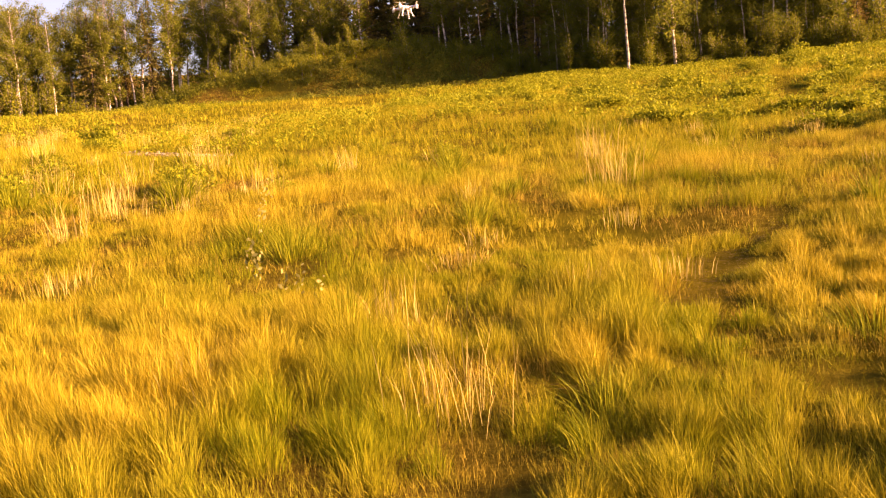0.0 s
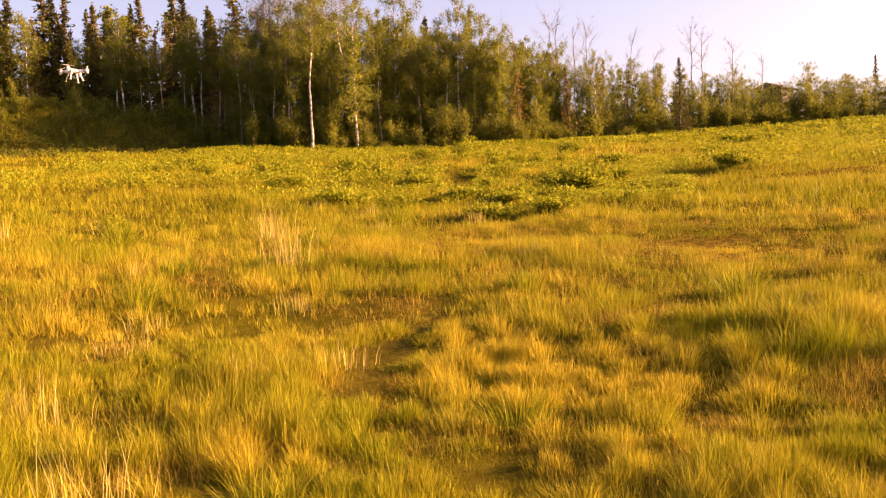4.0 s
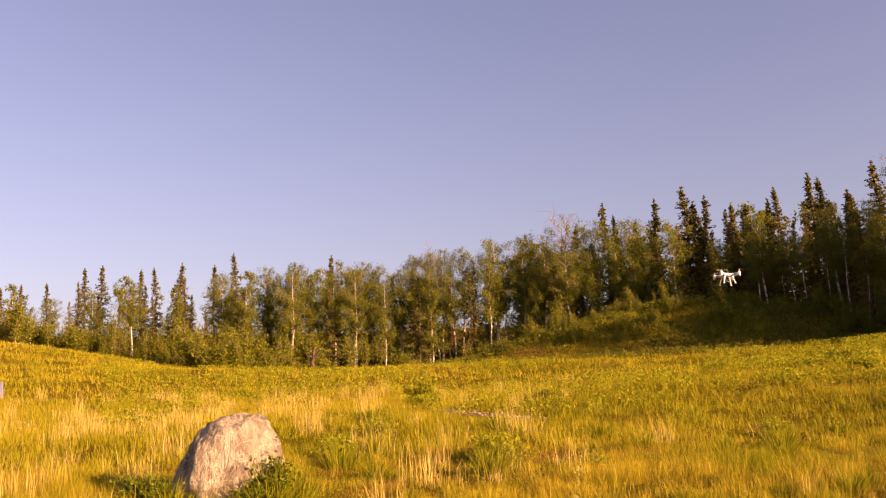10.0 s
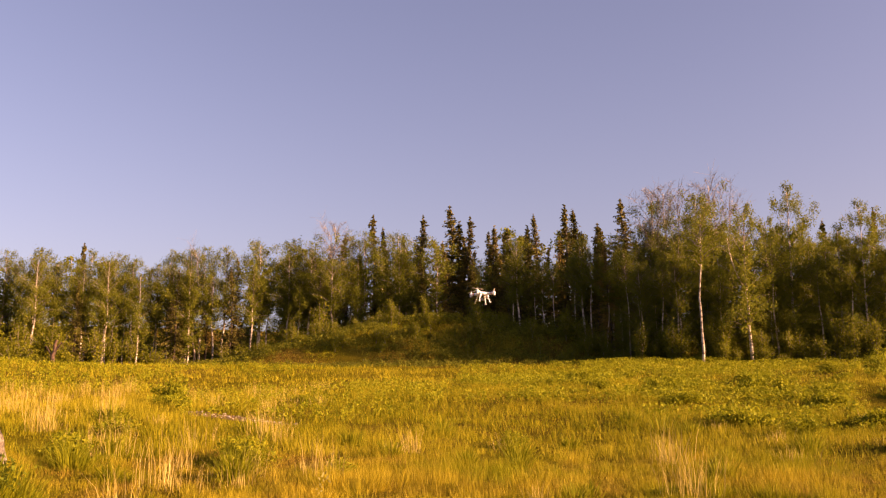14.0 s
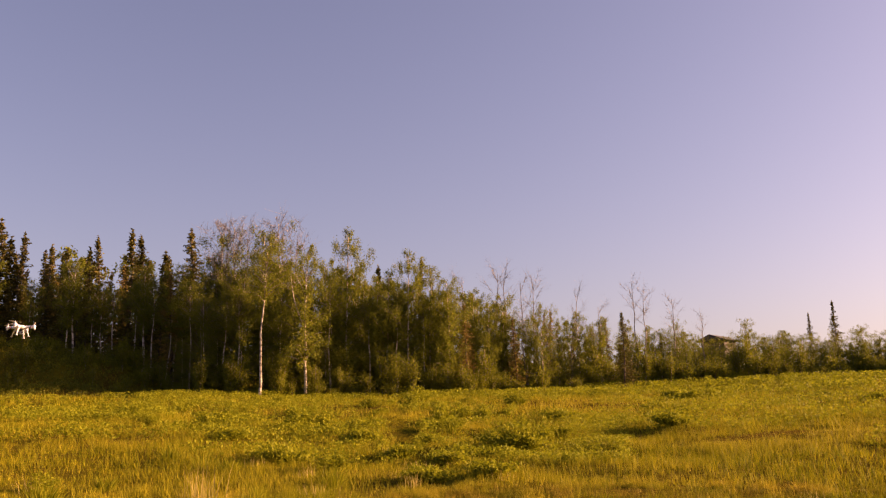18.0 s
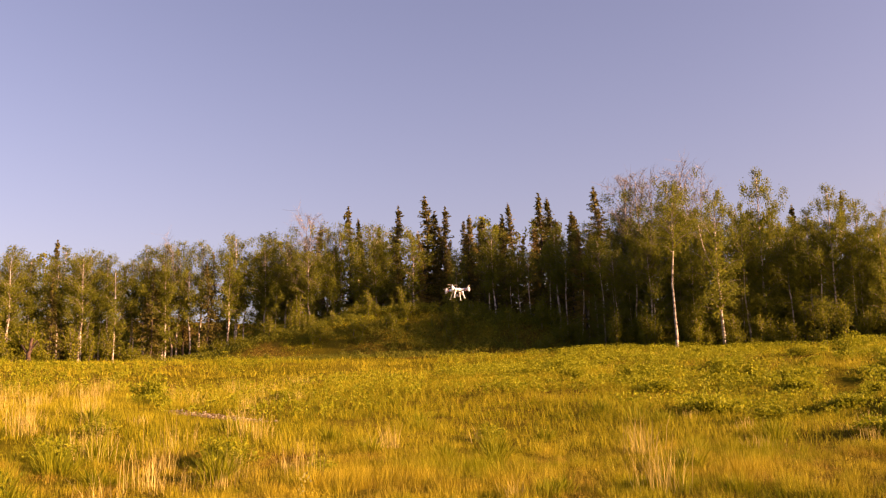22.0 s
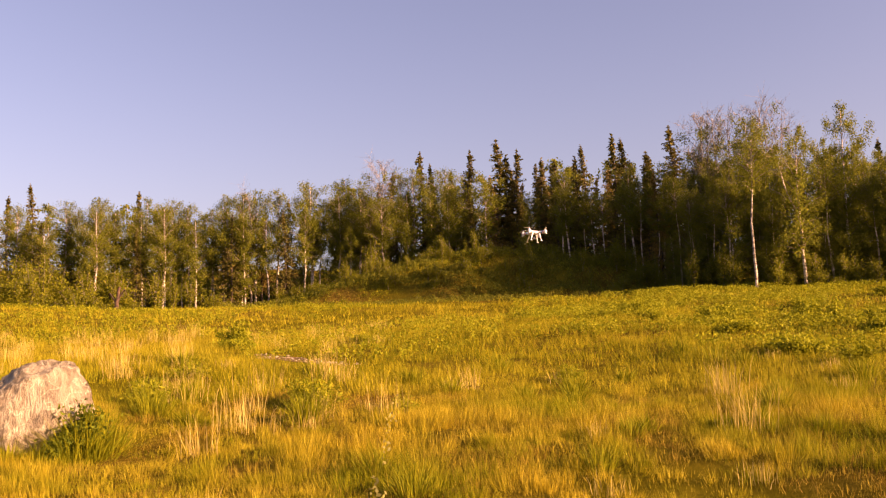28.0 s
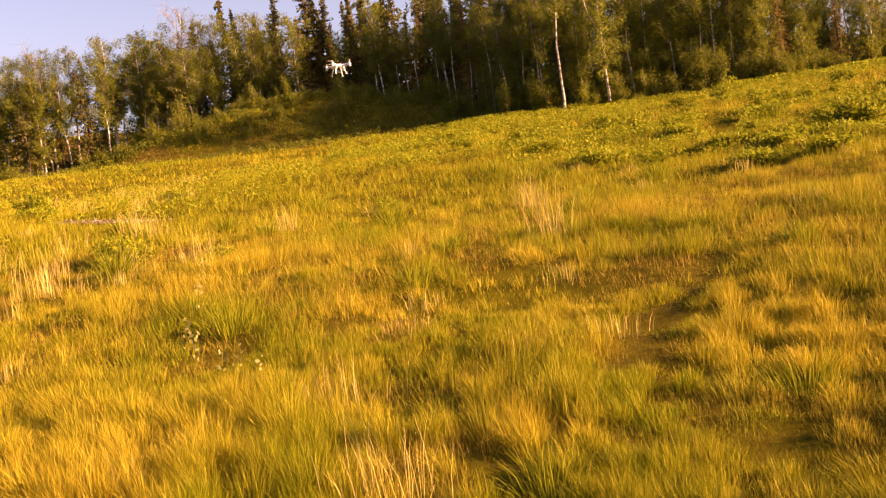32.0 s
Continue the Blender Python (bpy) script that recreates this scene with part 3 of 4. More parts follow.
def shrub_kind(seed, h, wide, leaves, size=0.075, upright=0.5):
    g = np.random.default_rng(seed)
    stems, cents = [], []
    for k in range(16):
        a, out = g.random() * 2 * np.pi, wide * (0.15 + 0.85 * g.random())
        s = np.linspace(0, 1, 5)[:, None]
        top = np.array([math.cos(a) * out, math.sin(a) * out, h * (1 - upright * 0.5 * (out / wide) ** 2) * (0.65 + 0.4 * g.random())])
        p = s ** [1.5, 1.5, 0.9] * top + np.cumsum(g.normal(0, 0.02, (5, 3)), 0) * s
        stems.append((p, np.linspace(0.018, 0.005, 5)))
        m = leaves // 16
        t_ = 0.25 + 0.75 * g.random(m)
        c = np.stack([np.interp(t_, np.linspace(0, 1, 5), p[:, q_]) for q_ in range(3)], 1)
        cents.append(c + g.normal(0, 1, (m, 3)) * [0.13 * wide + 0.03, 0.13 * wide + 0.03, 0.09 * h])
    c = np.vstack(cents)
    c[:, 2] = np.abs(c[:, 2]) + 0.02
    return tubes(stems[:1], 5), tubes(stems[1:], 3), leaf_cards(c, size, g, 0.0, 3)


BIRCH_TEXT = "slender birch with pale trunk and yellow-green spring leaves"
birches = [tree_of("birch_sapling" if s == 6 else "twiggy_birch" if s == 4 else "birch_tree", birch_kind(s, 10.0, c0, w, n, bt, fk, 0.056 if s == 6 else 0.062), m_white_bark, m_birch_leaf, txt, limb_mat=m_grey_bark) for s, c0, w, n, bt, fk, txt in (
    (1, 0.16, 0.135, 10500, 0.0, False, BIRCH_TEXT), (2, 0.06, 0.175, 14500, 0.0, False, "full birch with dense green crown at the forest edge"),
    (3, 0.42, 0.135, 7200, 0.0, False, "high-crowned birch with long bare white trunk"), (4, 0.16, 0.155, 7600, 0.34, False, "birch with thin bare twigs at the top"),
    (5, 0.13, 0.155, 10500, 0.0, True, "forked white birch with drooping green leaves"), (6, 0.02, 0.20, 12000, 0.0, False, "bushy young birch leafy down to the ground"))]
bare_birch = tree_of("bare_trunk_birch", birch_kind(9, 10.0, 0.64, 0.12, 5200, 0.0, False, 0.062), m_white_bark, m_birch_leaf, "tall birch with a clear white trunk and small high crown", limb_mat=m_grey_bark)
deep_birches = [tree_of("deep_birch", birch_kind(s, 10.0, 0.12, 0.15, 2600, 0.0, False, 0.15), m_white_bark, m_birch_leaf, "birch deep in the wood behind the front row", limb_mat=m_grey_bark) for s in (7, 8)]
spruces = [tree_of("spruce_tree", spruce_kind(s, 10.0, w, sh, lo), m_dark_bark, mat, txt) for s, w, sh, lo, mat, txt in (
    (21, 0.17, 1.3, 0.12, m_needle, "narrow dark black spruce with ragged branches"), (22, 0.25, 1.4, 0.08, m_needle, "tall dark spruce with drooping branches"),
    (23, 0.14, 1.1, 0.25, m_needle, "thin spire-topped black spruce"), (24, 0.24, 1.1, 0.03, m_needle, "broad cone-shaped dark spruce branched to the ground"),
    (25, 0.22, 1.2, 0.15, m_needle_brown, "spruce with russet brown needles"))]
snags = [tree_of("bare_tree", snag_kind(s, 10.0, arms), m_grey_bark, None, txt) for s, arms, txt in (
    (31, 16, "leafless grey birch with forking upper branches"), (32, 10, "dead standing tree with a few bare limbs"), (33, 22, "bare grey tree with a twiggy crown"))]
shrubs = [tree_of("shrub", shrub_kind(s, h, w, n, sz), m_grey_bark, m_shrub_leaf, txt, "shrub") for s, h, w, n, sz, txt in (
    (41, 2.0, 0.8, 1500, 0.066, "upright green willow shrub at the forest edge"), (42, 1.5, 1.1, 1700, 0.066, "rounded leafy alder shrub"),
    (43, 2.6, 0.6, 1300, 0.066, "tall thin sapling shrub with yellow-green leaves"))]
used = set()


def set_tree(protos, az, r, h, turn=None, lean=0.0, fat=1.0):
    proto = protos if not isinstance(protos, list) else protos[int(rng.integers(len(protos)))]
    p = at_angle(az, r, -0.05)
    k = h / 10.0
    wide = k * fat * float(rng.uniform(0.9, 1.15))
    m = Matrix.Translation(p) @ pose(0, 0, 0, lean, lean * 0.5, rng.uniform(0, 360) if turn is None else turn) @ Matrix.Diagonal((wide, wide, k, 1))
    if proto.name not in used:
        used.add(proto.name)
        proto.matrix_basis = m
        return proto
    ob = copy_thing(proto, Matrix.Identity(4))
    ob.matrix_basis = m
    return ob


EYE = 1.72


def tree_to(protos, az, el, r, lean=0.0, fat=1.0):
    """A tree whose top is seen at that angle above the level of the eye."""
    p = at_angle(az, r)
    return set_tree(protos, az, r, EYE + r * math.tan(radians(el)) - p.z, lean=lean, fat=fat)


def skyline(az):
    """The common height of the canopy, as an angle, by bearing."""
    return float(np.interp(az, (-56, -45, -30, -18, -10, -2, 8, 14, 20, 26, 33, 36, 39, 42, 47, 60), (8.2, 9.0, 9.8, 10.5, 11.6, 12.2, 12.2, 11.9, 10.9, 9.3, 7.7, 7.1, 6.2, 6.5, 6.3, 6.0)))


def edge(az):
    """The distance of the forest's edge, by bearing."""
    return float(np.interp(az, (-60, -45, -30, -18, -8, 1.5, 4.5, 10, 24, 34, 46, 60), (64, 65, 63, 62, 62, 58, 54, 49.5, 51, 56.5, 61, 63)))


# landmark trees: bearing and angle of the top
for az, el in ((-45.6, 8.7), (-44.4, 8.9), (-43.2, 9.0), (-41.2, 9.9), (-40.0, 10.1), (-38.0, 9.9), (-37.1, 10.0), (-35.7, 10.3), (-33.6, 10.2), (-32.4, 10.9), (-26.4, 10.7)):
    tree_to([spruces[0], spruces[2]], az, el, edge(az) + 5, fat=1.3)
for az, el in ((-10.9, 11.9), (-9.4, 13.0), (-8.5, 12.3), (-7.5, 11.8), (-6.1, 13.1), (-4.5, 13.6), (-3.9, 12.7), (-3.1, 13.0), (-1.6, 12.4), (-0.8, 12.1),
               (0.6, 12.3), (1.1, 13.0), (3.0, 13.5), (3.6, 13.2), (4.9, 12.3)):
    tree_to([spruces[0], spruces[1], spruces[1], spruces[2]], az, el, edge(az) + 3.0, fat=1.25)
tree_to(spruces[1], 6.5, 13.7, 58, fat=1.2)
tree_to(spruces[4], 2.6, 11.4, 60)
tree_to(spruces[2], 17.9, 11.6, 60, fat=1.2)
tree_to(spruces[0], 20.7, 12.1, 60)
tree_to(spruces[3], 33.3, 8.3, 51, fat=1.15)
tree_to(spruces[2], 44.0, 7.5, 66)
tree_to(spruces[2], 45.3, 8.1, 66)
for az, el in ((-30.7, 9.8), (-28.8, 10.1), (-27.8, 9.4), (-24.7, 10.0), (-23.6, 9.8), (-21.6, 10.4), (-20.5, 10.4), (-19.7, 10.6), (-18.4, 10.6),
               (-16.3, 11.1), (-14.1, 11.4)):
    tree_to([birches[2], birches[2], birches[0]], az, el, edge(az) + 0.5, fat=1.15)
tree_to(birches[3], -11.7, 12.2, 62)
tree_to(birches[2], -9.9, 11.8, 61)
tree_to(birches[3], 8.4, 13.8, 54)
tree_to(birches[3], 9.3, 13.9, 55)
tree_to(birches[0], 10.9, 13.5, 52, fat=1.2)
tree_to(bare_birch, 10.82, 12.6, 45.6, fat=1.1)
tree_to(birches[3], 12.1, 14.2, 54)
tree_to(birches[4], 13.6, 12.9, 46.8, fat=1.1)
tree_to(birches[1], 16.0, 13.5, 50, fat=0.8)
for az, el in ((19.9, 12.2), (21.6, 11.3), (14.8, 11.8), (18.6, 11.0), (22.6, 10.5)):
    tree_to(birches[1], az, el, 50 + rng.uniform(-1, 1), fat=0.9)
for az, el in ((17.2, 10.7), (24.0, 9.8), (26.0, 9.4), (28.4, 8.9), (30.6, 8.3)):
    tree_to([birches[0], birches[1], birches[5]], az, el, 53 + rng.uniform(-1, 1))
for az, el in ((36.6, 7.4), (40.5, 7.3), (42.3, 6.3), (46.8, 6.5)):
    tree_to(birches[5], az, el, 60)
for az, el, k, lean in ((23.4, 10.8, 2, 0), (25.0, 10.9, 0, 2), (26.4, 10.6, 2, -3), (28.1, 10.4, 0, 3), (30.0, 9.7, 2, 6), (31.9, 8.7, 2, 4), (34.1, 10.0, 1, 0), (34.6, 9.6, 1, 0),
                        (36.5, 8.9, 1, 1), (38.1, 7.9, 1, 0), (27.3, 10.3, 2, -2)):
    tree_to(snags[k], az, el, 57, lean)
for row, (gap, back) in enumerate(((1.15, 1.0), (1.5, 4.0), (1.8, 7.5), (2.4, 12.5))):
    az = -52.0 + row * 0.4
    while az < 55:
        el = skyline(az) - abs(rng.normal(0, 0.8)) - (0.5 if row == 0 else 0.0)
        conifer = rng.random() < (0.45 if az < -30 else 0.30 if az < -12 else 0.72 if az < 7 else 0.12)
        pick = [spruces[0], spruces[1], spruces[1], spruces[4], spruces[4]] if conifer else ([birches[2], birches[2], birches[0]] if row == 0 and az < 8 else [birches[1], birches[1], birches[5], birches[0]] if row == 0 and az < 30 else [birches[0], birches[1], birches[4]] if az < 30 else [birches[5], birches[0], birches[1]])
        if row > 1 and not conifer and az < 30:
            pick = deep_birches
        tree_to(pick, az, el, edge(az) + back + rng.uniform(-1.2, 1.2) * (1.8 if row == 0 else 1), fat=0.88 if az > 7 and not conifer else 1.0)
        az += gap * rng.uniform(0.6, 1.4) * (1.0 if row == 0 or az > -12 else 1.9)

# pale bare-stemmed birches in the front row
for k in range(32):
    az = rng.uniform(-34, 7)
    tree_to(birches[2], az, skyline(az) - rng.uniform(0.0, 2.2), edge(az) - rng.uniform(-0.5, 1.8))
# pale stems before the shade of the wood, some leaning
for az, el, lean in ((0.9, 9.5, 0), (2.1, 9.8, 3), (3.3, 10.2, -4), (4.3, 10.6, 0), (5.2, 9.4, 5), (6.6, 10.4, 0), (7.6, 9.6, 9), (8.5, 9.8, -2), (9.5, 10.2, 0), (15.1, 10.6, 2), (17.6, 9.6, -3), (19.2, 9.9, 0), (21.0, 9.2, 2)):
    tree_to(bare_birch, az, el, edge(az) - 1.2, lean=lean, fat=0.9)
# young growth at the foot of the wood
for k in range(58):
    az = 1.5 + 24.0 * rng.random()
    if 10.0 < az < 11.3:
        continue
    set_tree([shrubs[2], shrubs[2], shrubs[0]], az, edge(az) - 1.5 - 2.2 * rng.random(), 10 * rng.uniform(0.4, 0.85), fat=0.95)
# low full crowns that close the wood towards the field
for k in range(44):
    az = rng.uniform(3, 32) if k < 28 else rng.uniform(32, 50)
    if az < 6 or 9.2 < az < 11.2 or 12.4 < az < 14.2 or 32.3 < az < 34.9:
        continue
    tree_to([birches[5], birches[5], birches[1]], az, max(4.6, skyline(az) - rng.uniform(2.2, 6.0) * (1.0 if az < 32 else 0.3)), edge(az) - rng.uniform(-1.0, 2.2), fat=1.0)
# young trees round the far house
for az in np.arange(32.0, 54.0, 0.5):
    if 32.2 < az < 34.6:
        continue
    tree_to([birches[5], birches[0], birches[5]], float(az), skyline(float(az)) + rng.uniform(-0.7, 0.3), edge(float(az)) + rng.uniform(-1, 4), fat=1.45)
# bright willow thicket before the left part of the wood
for k in range(26):
    set_tree(shrubs, rng.uniform(-35.5, -27), rng.uniform(54, 58), 10 * rng.uniform(0.8, 1.35))
# undergrowth along the forest's edge
az = -50.0
while az < 56:
    r = edge(az) - rng.uniform(0.5, 4.0)
    if rng.random() < (0.9 if az < -27 or az > 18 else 0.5):
        ob = set_tree(shrubs, az, r, 10 * rng.uniform(0.6, 1.25) * (1.25 if -32 < az < -27 else 0.8 if az > 20 else 0.6 if az > 4 else 1.0))
    az += rng.uniform(0.35, 0.8)
# thicket under the trees, deep in the wood
n = 34000
ta = rng.uniform(-56, 58, n)
tr_ = np.array([edge(v) for v in ta]) + 3 + 19 * rng.random(n)
tx, ty = tr_ * np.sin(np.radians(ta)), tr_ * np.cos(np.radians(ta))
tall = (1.2 + 2.6 * n_mid(tx, ty)) * np.interp(ta, (-16, -10, 20, 34), (0.45, 1, 1, 0.5))
v = leaf_cards(np.stack([tx, ty, ground_z(tx, ty) + tall * rng.random(n)], 1), 0.17, rng)
tagged(piece("forest_undergrowth", mesh_of("forest_undergrowth", *v, m_shrub_leaf)), "dense green undergrowth in the shade of the trees", "undergrowth", kind="stuff")
for az, el, k in ((8.6, 13.6, 2), (9.4, 13.2, 0), (12.0, 13.9, 2), (12.9, 13.3, 0), (11.2, 13.2, 2), (-20.0, 10.6, 2), (-11.9, 12.2, 2)):
    tree_to(snags[k], az, el, 54 if az > 0 else 62)

# ---- plants of the field ----
weeds = [tree_of("weed_clump", shrub_kind(s, h, w, n, sz, 0.8), m_weed, m_weed, txt, "plant") for s, h, w, n, sz, txt in (
    (51, 0.5, 0.38, 900, 0.034, "low dark green leafy weed clump in the grass"), (52, 0.27, 0.6, 1900, 0.034, "spreading bright green weed patch"))]
dark_weed = tree_of("leafy_plant", shrub_kind(53, 0.6, 0.30, 1100, 0.034, 0.6), m_dark_weed, m_dark_weed, "dark green leafy plant against the boulder", "plant")


def set_plant(proto, x, y, k):
    m = Matrix.Translation((x, y, float(ground_z(x, y)) - 0.02)) @ pose(0, 0, 0, 0, 0, rng.uniform(0, 360)) @ Matrix.Diagonal((k, k, k * rng.uniform(0.8, 1.15), 1))
    if proto.name not in used:
        used.add(proto.name)
        proto.matrix_basis = m
        return proto
    ob = copy_thing(proto, Matrix.Identity(4))
    ob.matrix_basis = m
    return ob


def on_ground(az, el):
    """Where the line at that bearing and angle from the eye meets the meadow."""
    r = 2.0
    while r < 60 and EYE + r * math.tan(radians(el)) > float(ground_z(r * math.sin(radians(az)), r * math.cos(radians(az)))) + 0.15:
        r += 0.1
    return r * math.sin(radians(az)), r * math.cos(radians(az))


def tussock(x, y, h, n, spread):
    dx, dy = rng.normal(0, spread, n), rng.normal(0, spread, n)
    hh = h * (0.5 + 0.6 * rng.random(n))
    ob = blades("grass_tussock", x + dx, y + dy, hh, np.full(n, 0.0022 + 0.0007 * math.hypot(x, y)), dx * 1.3 + hh * rng.normal(0, 0.15, n), dy * 1.3 + hh * rng.normal(0, 0.15, n), 2, m_tussock,
                "dark green spiky grass tussock in the meadow")
    return ob


# leafy clumps that stand out in the grass
for x, y, k in ((-7.5, 16.9, 1.1), (-6.8, 13.8, 0.95), (-4.15, 14.0, 1.1), (-9.4, 24.4, 1.5), (-7.3, 14.5, 0.8), (-4.5, 14.4, 0.9), (-0.2, 17.5, 0.8), (-2.7, 13.7, 0.7),
                (9.9, 19.8, 1.7), (10.3, 19.5, 1.3), (10.6, 25.9, 1.6), (13.8, 37.2, 1.8), (6.7, 27.5, 1.7), (7.4, 27.8, 1.4), (13.4, 29.1, 1.4), (11.8, 21.5, 1.2), (5.2, 18.0, 1.2), (12.4, 24.0, 1.2)):
    set_plant(weeds[0], x, y, k)
for az, el, k in ((3.7, 2.8, 1.3), (20.2, 2.9, 1.3)):
    x, y = on_ground(az, el)
    set_plant(weeds[0], x, y, k)
for x, y in ((9.4, 18.7), (8.0, 18.6), (8.7, 19.4), (11.4, 27.0), (14.5, 25.3), (6.4, 27.0), (12.5, 22.0), (-9.0, 23.4), (-5.9, 25.0), (10.2, 20.3), (13.0, 30.0), (15.5, 21.0)):
    set_plant(weeds[1], x, y, rng.uniform(0.9, 1.4))
for k in range(34):
    x, y = sector(1, 17, 42, 6, 48)
    if n_veg(float(x[0]), float(y[0])) > 0.35:
        set_plant(weeds[1], float(x[0]), float(y[0]), rng.uniform(0.6, 1.5))
for x, y, h in ((-6.45, 13.1, 0.42), (-6.45, 14.4, 0.4), (-4.0, 12.9, 0.42), (-0.15, 15.7, 0.4), (-1.7, 8.7, 0.32), (0.1, 9.7, 0.3), (3.9, 8.7, 0.3), (5.0, 6.1, 0.34),
                (5.5, 7.3, 0.36), (-0.9, 6.3, 0.3), (0.6, 4.3, 0.26), (2.2, 5.0, 0.26), (-2.2, 9.4, 0.3), (4.6, 16.0, 0.4), (2.6, 13.2, 0.34), (-8.4, 18.6, 0.4)):
    tussock(x, y, h * 1.15, 320, 0.15)
for k in range(26):
    x, y = sector(1, 17, 34, 8, 38)
    tussock(float(x[0]), float(y[0]), rng.uniform(0.3, 0.5), 170, rng.uniform(0.18, 0.34))
for k in range(30):
    x, y = sector(1, 21, 44, 2, 29)
    set_plant(weeds[1] if k % 2 else weeds[0], float(x[0]), float(y[0]), rng.uniform(0.7, 1.2))
bx, by = BOULDER.x, BOULDER.y
for side, front, h in ((0.50, 0.58, 0.75), (0.66, 0.45, 0.7), (0.40, 0.75, 0.42), (-0.70, 0.50, 0.45), (-0.95, 0.25, 0.45), (-0.30, 0.75, 0.3), (0.05, 0.78, 0.3), (0.62, 0.62, 0.5)):
    tussock(bx + side * 0.84 + front * 0.54, by + side * 0.54 - front * 0.84, h, 210, 0.15)


for side, front, k in ((0.40, 0.62, 0.95), (0.58, 0.50, 1.0), (-0.85, 0.45, 0.75), (-1.15, 0.25, 0.7), (0.20, 0.80, 0.5)):
    set_plant(dark_weed, bx + side * 0.84 + front * 0.54, by + side * 0.54 - front * 0.84, k)


def seedling(x, y, h, n):
    """An upright stem with pale leaves standing off it."""
    root = tagged(new("seedling"), "upright seedling with pale sunlit leaves in the grass", "plant", "seedlings in the grass")
    root.matrix_basis = Matrix.Translation((x, y, float(ground_z(x, y))))
    g = np.random.default_rng(int(abs(x * 100 + y * 10)))
    s_ = np.linspace(0, 1, 5)[:, None]
    v = tubes([(s_ * [0.05, 0.02, h] + g.normal(0, 0.006, (5, 3)), np.linspace(0.0028, 0.0014, 5))], 5)
    piece("stem", mesh_of("stem", *v, m_tussock, True), root)
    for k in range(n):
        z = h * (0.3 + 0.7 * k / n)
        c = np.array([[0.05 * z / h + 0.03 * math.cos(k * 2.4), 0.02 * z / h + 0.03 * math.sin(k * 2.4), z]])
        v = leaf_cards(c, 0.024, g)
        piece("leaf", mesh_of("leaf", *v, m_pale), root)


for x, y, h, n in ((-1.94, 7.96, 0.42, 16), (-1.82, 7.7, 0.34, 14), (-1.37, 7.15, 0.34, 12), (-2.45, 11.6, 0.5, 14), (-1.55, 7.4, 0.28, 9), (-2.4, 10.9, 0.4, 12), (-2.1, 9.3, 0.4, 13), (-1.2, 7.0, 0.26, 9)):
    seedling(x, y, h, n)


def leafy_cover(name, n, r0, r1, az0, az1, h, size, per, label, keep, mat):
    """Low leafy plants, each a few leaves round an upright stem."""
    x, y = sector(n, r0, r1, az0, az1)
    k = keep(x, y) & (track(x, y) < 0.12)
    x, y = np.repeat(x[k], per), np.repeat(y[k], per)
    m = len(x)
    c = np.stack([x + rng.normal(0, 0.10, m), y + rng.normal(0, 0.10, m), ground_z(x, y) + h * (0.15 + 0.85 * rng.random(m))], 1)
    v = leaf_cards(c, size, rng)
    return tagged(piece(name, mesh_of(name, *v, mat)), label, "plants", kind="stuff")


leafy_cover("leafy_weeds", 12000, 20, 57, -40, 54, 0.26, 0.038, 16, "green leafy weeds growing thickly through the far meadow", lambda x, y: n_veg(x, y) + 0.35 * n_mid(x, y) + np.hypot(x, y) / 140 > np.where(x < -8, 0.9, 0.75), m_weed)
leafy_cover("field_weeds", 5200, 24, 49, -4, 27, 0.34, 0.036, 22, "dark and yellow-green leafy weeds standing in clumps in the meadow", lambda x, y: n_small(x * 0.55 + 11, y * 0.9 + 3) + 0.5 * n_mid(x, y) > 0.86, m_weed)
leafy_cover("mound_weeds", 8500, 44, 58, -22, 7, 0.34, 0.045, 18, "dark green leafy plants covering the low mound, colour deepened for tree shade", lambda x, y: rng.random(len(x)) < on_mound(x, y) * np.clip(3.0 * n_mid(x * 0.5, y * 1.6) - 0.75, 0, 1), m_mound)
leafy_cover("bright_weeds", 2300, 19, 34, 17, 34, 0.22, 0.026, 34, "bright yellow-green low weeds spreading in the meadow", lambda x, y: n_veg(x * 1.3 + 4, y * 1.3) + 0.4 * n_small(x, y) > 0.72, m_weed)
leafy_cover("edge_weeds", 2600, 43, 58, 20, 52, 0.42, 0.05, 26, "upright leafy green plants along the forest edge", lambda x, y: rng.random(len(x)) < np.clip(2.2 * n_mid(x, y) - 0.5, 0, 1), m_weed)
# mound cover
for k in range(85):
    x, y = -6.0 + rng.normal(0, 6.5), (54.2 if k < 45 else 50.5) + rng.normal(0, 1.5)
    m = set_plant(shrubs[int(rng.integers(3))], x, y, rng.uniform(0.22, 0.62))

for k in range(26):
    x = -11.0 + 0.55 * k + rng.normal(0, 0.2)
    set_plant(shrubs[2], x, 54.6 + 0.1 * (x + 5) + rng.normal(0, 0.5), rng.uniform(0.28, 0.5))
# tall dry tufts
for x, y, n, h in ((1.9, 11.4, 75, 0.68), (2.15, 14.5, 60, 0.7), (-0.15, 4.35, 60, 0.5), (-2.05, 16.5, 50, 0.5), (-0.5, 6.0, 50, 0.4)):
    straw_stand("dry_grass_tuft", n, x, y, 0.13, h, 0.0017 + 0.00035 * y, "tall pale straw tuft standing in the meadow")
for k in range(135):
    x, y = sector(1, 11.5, 32, -52, -12)
    if bare(x[0], y[0]) + bare(x[0], y[0] + 1.2) > 0.1:
        continue
    straw_stand("dry_grass_tuft", 48, float(x[0]), float(y[0]), rng.uniform(0.10, 0.24), rng.uniform(0.34, 0.72), 0.0055, "pale dry straw tuft in the meadow")
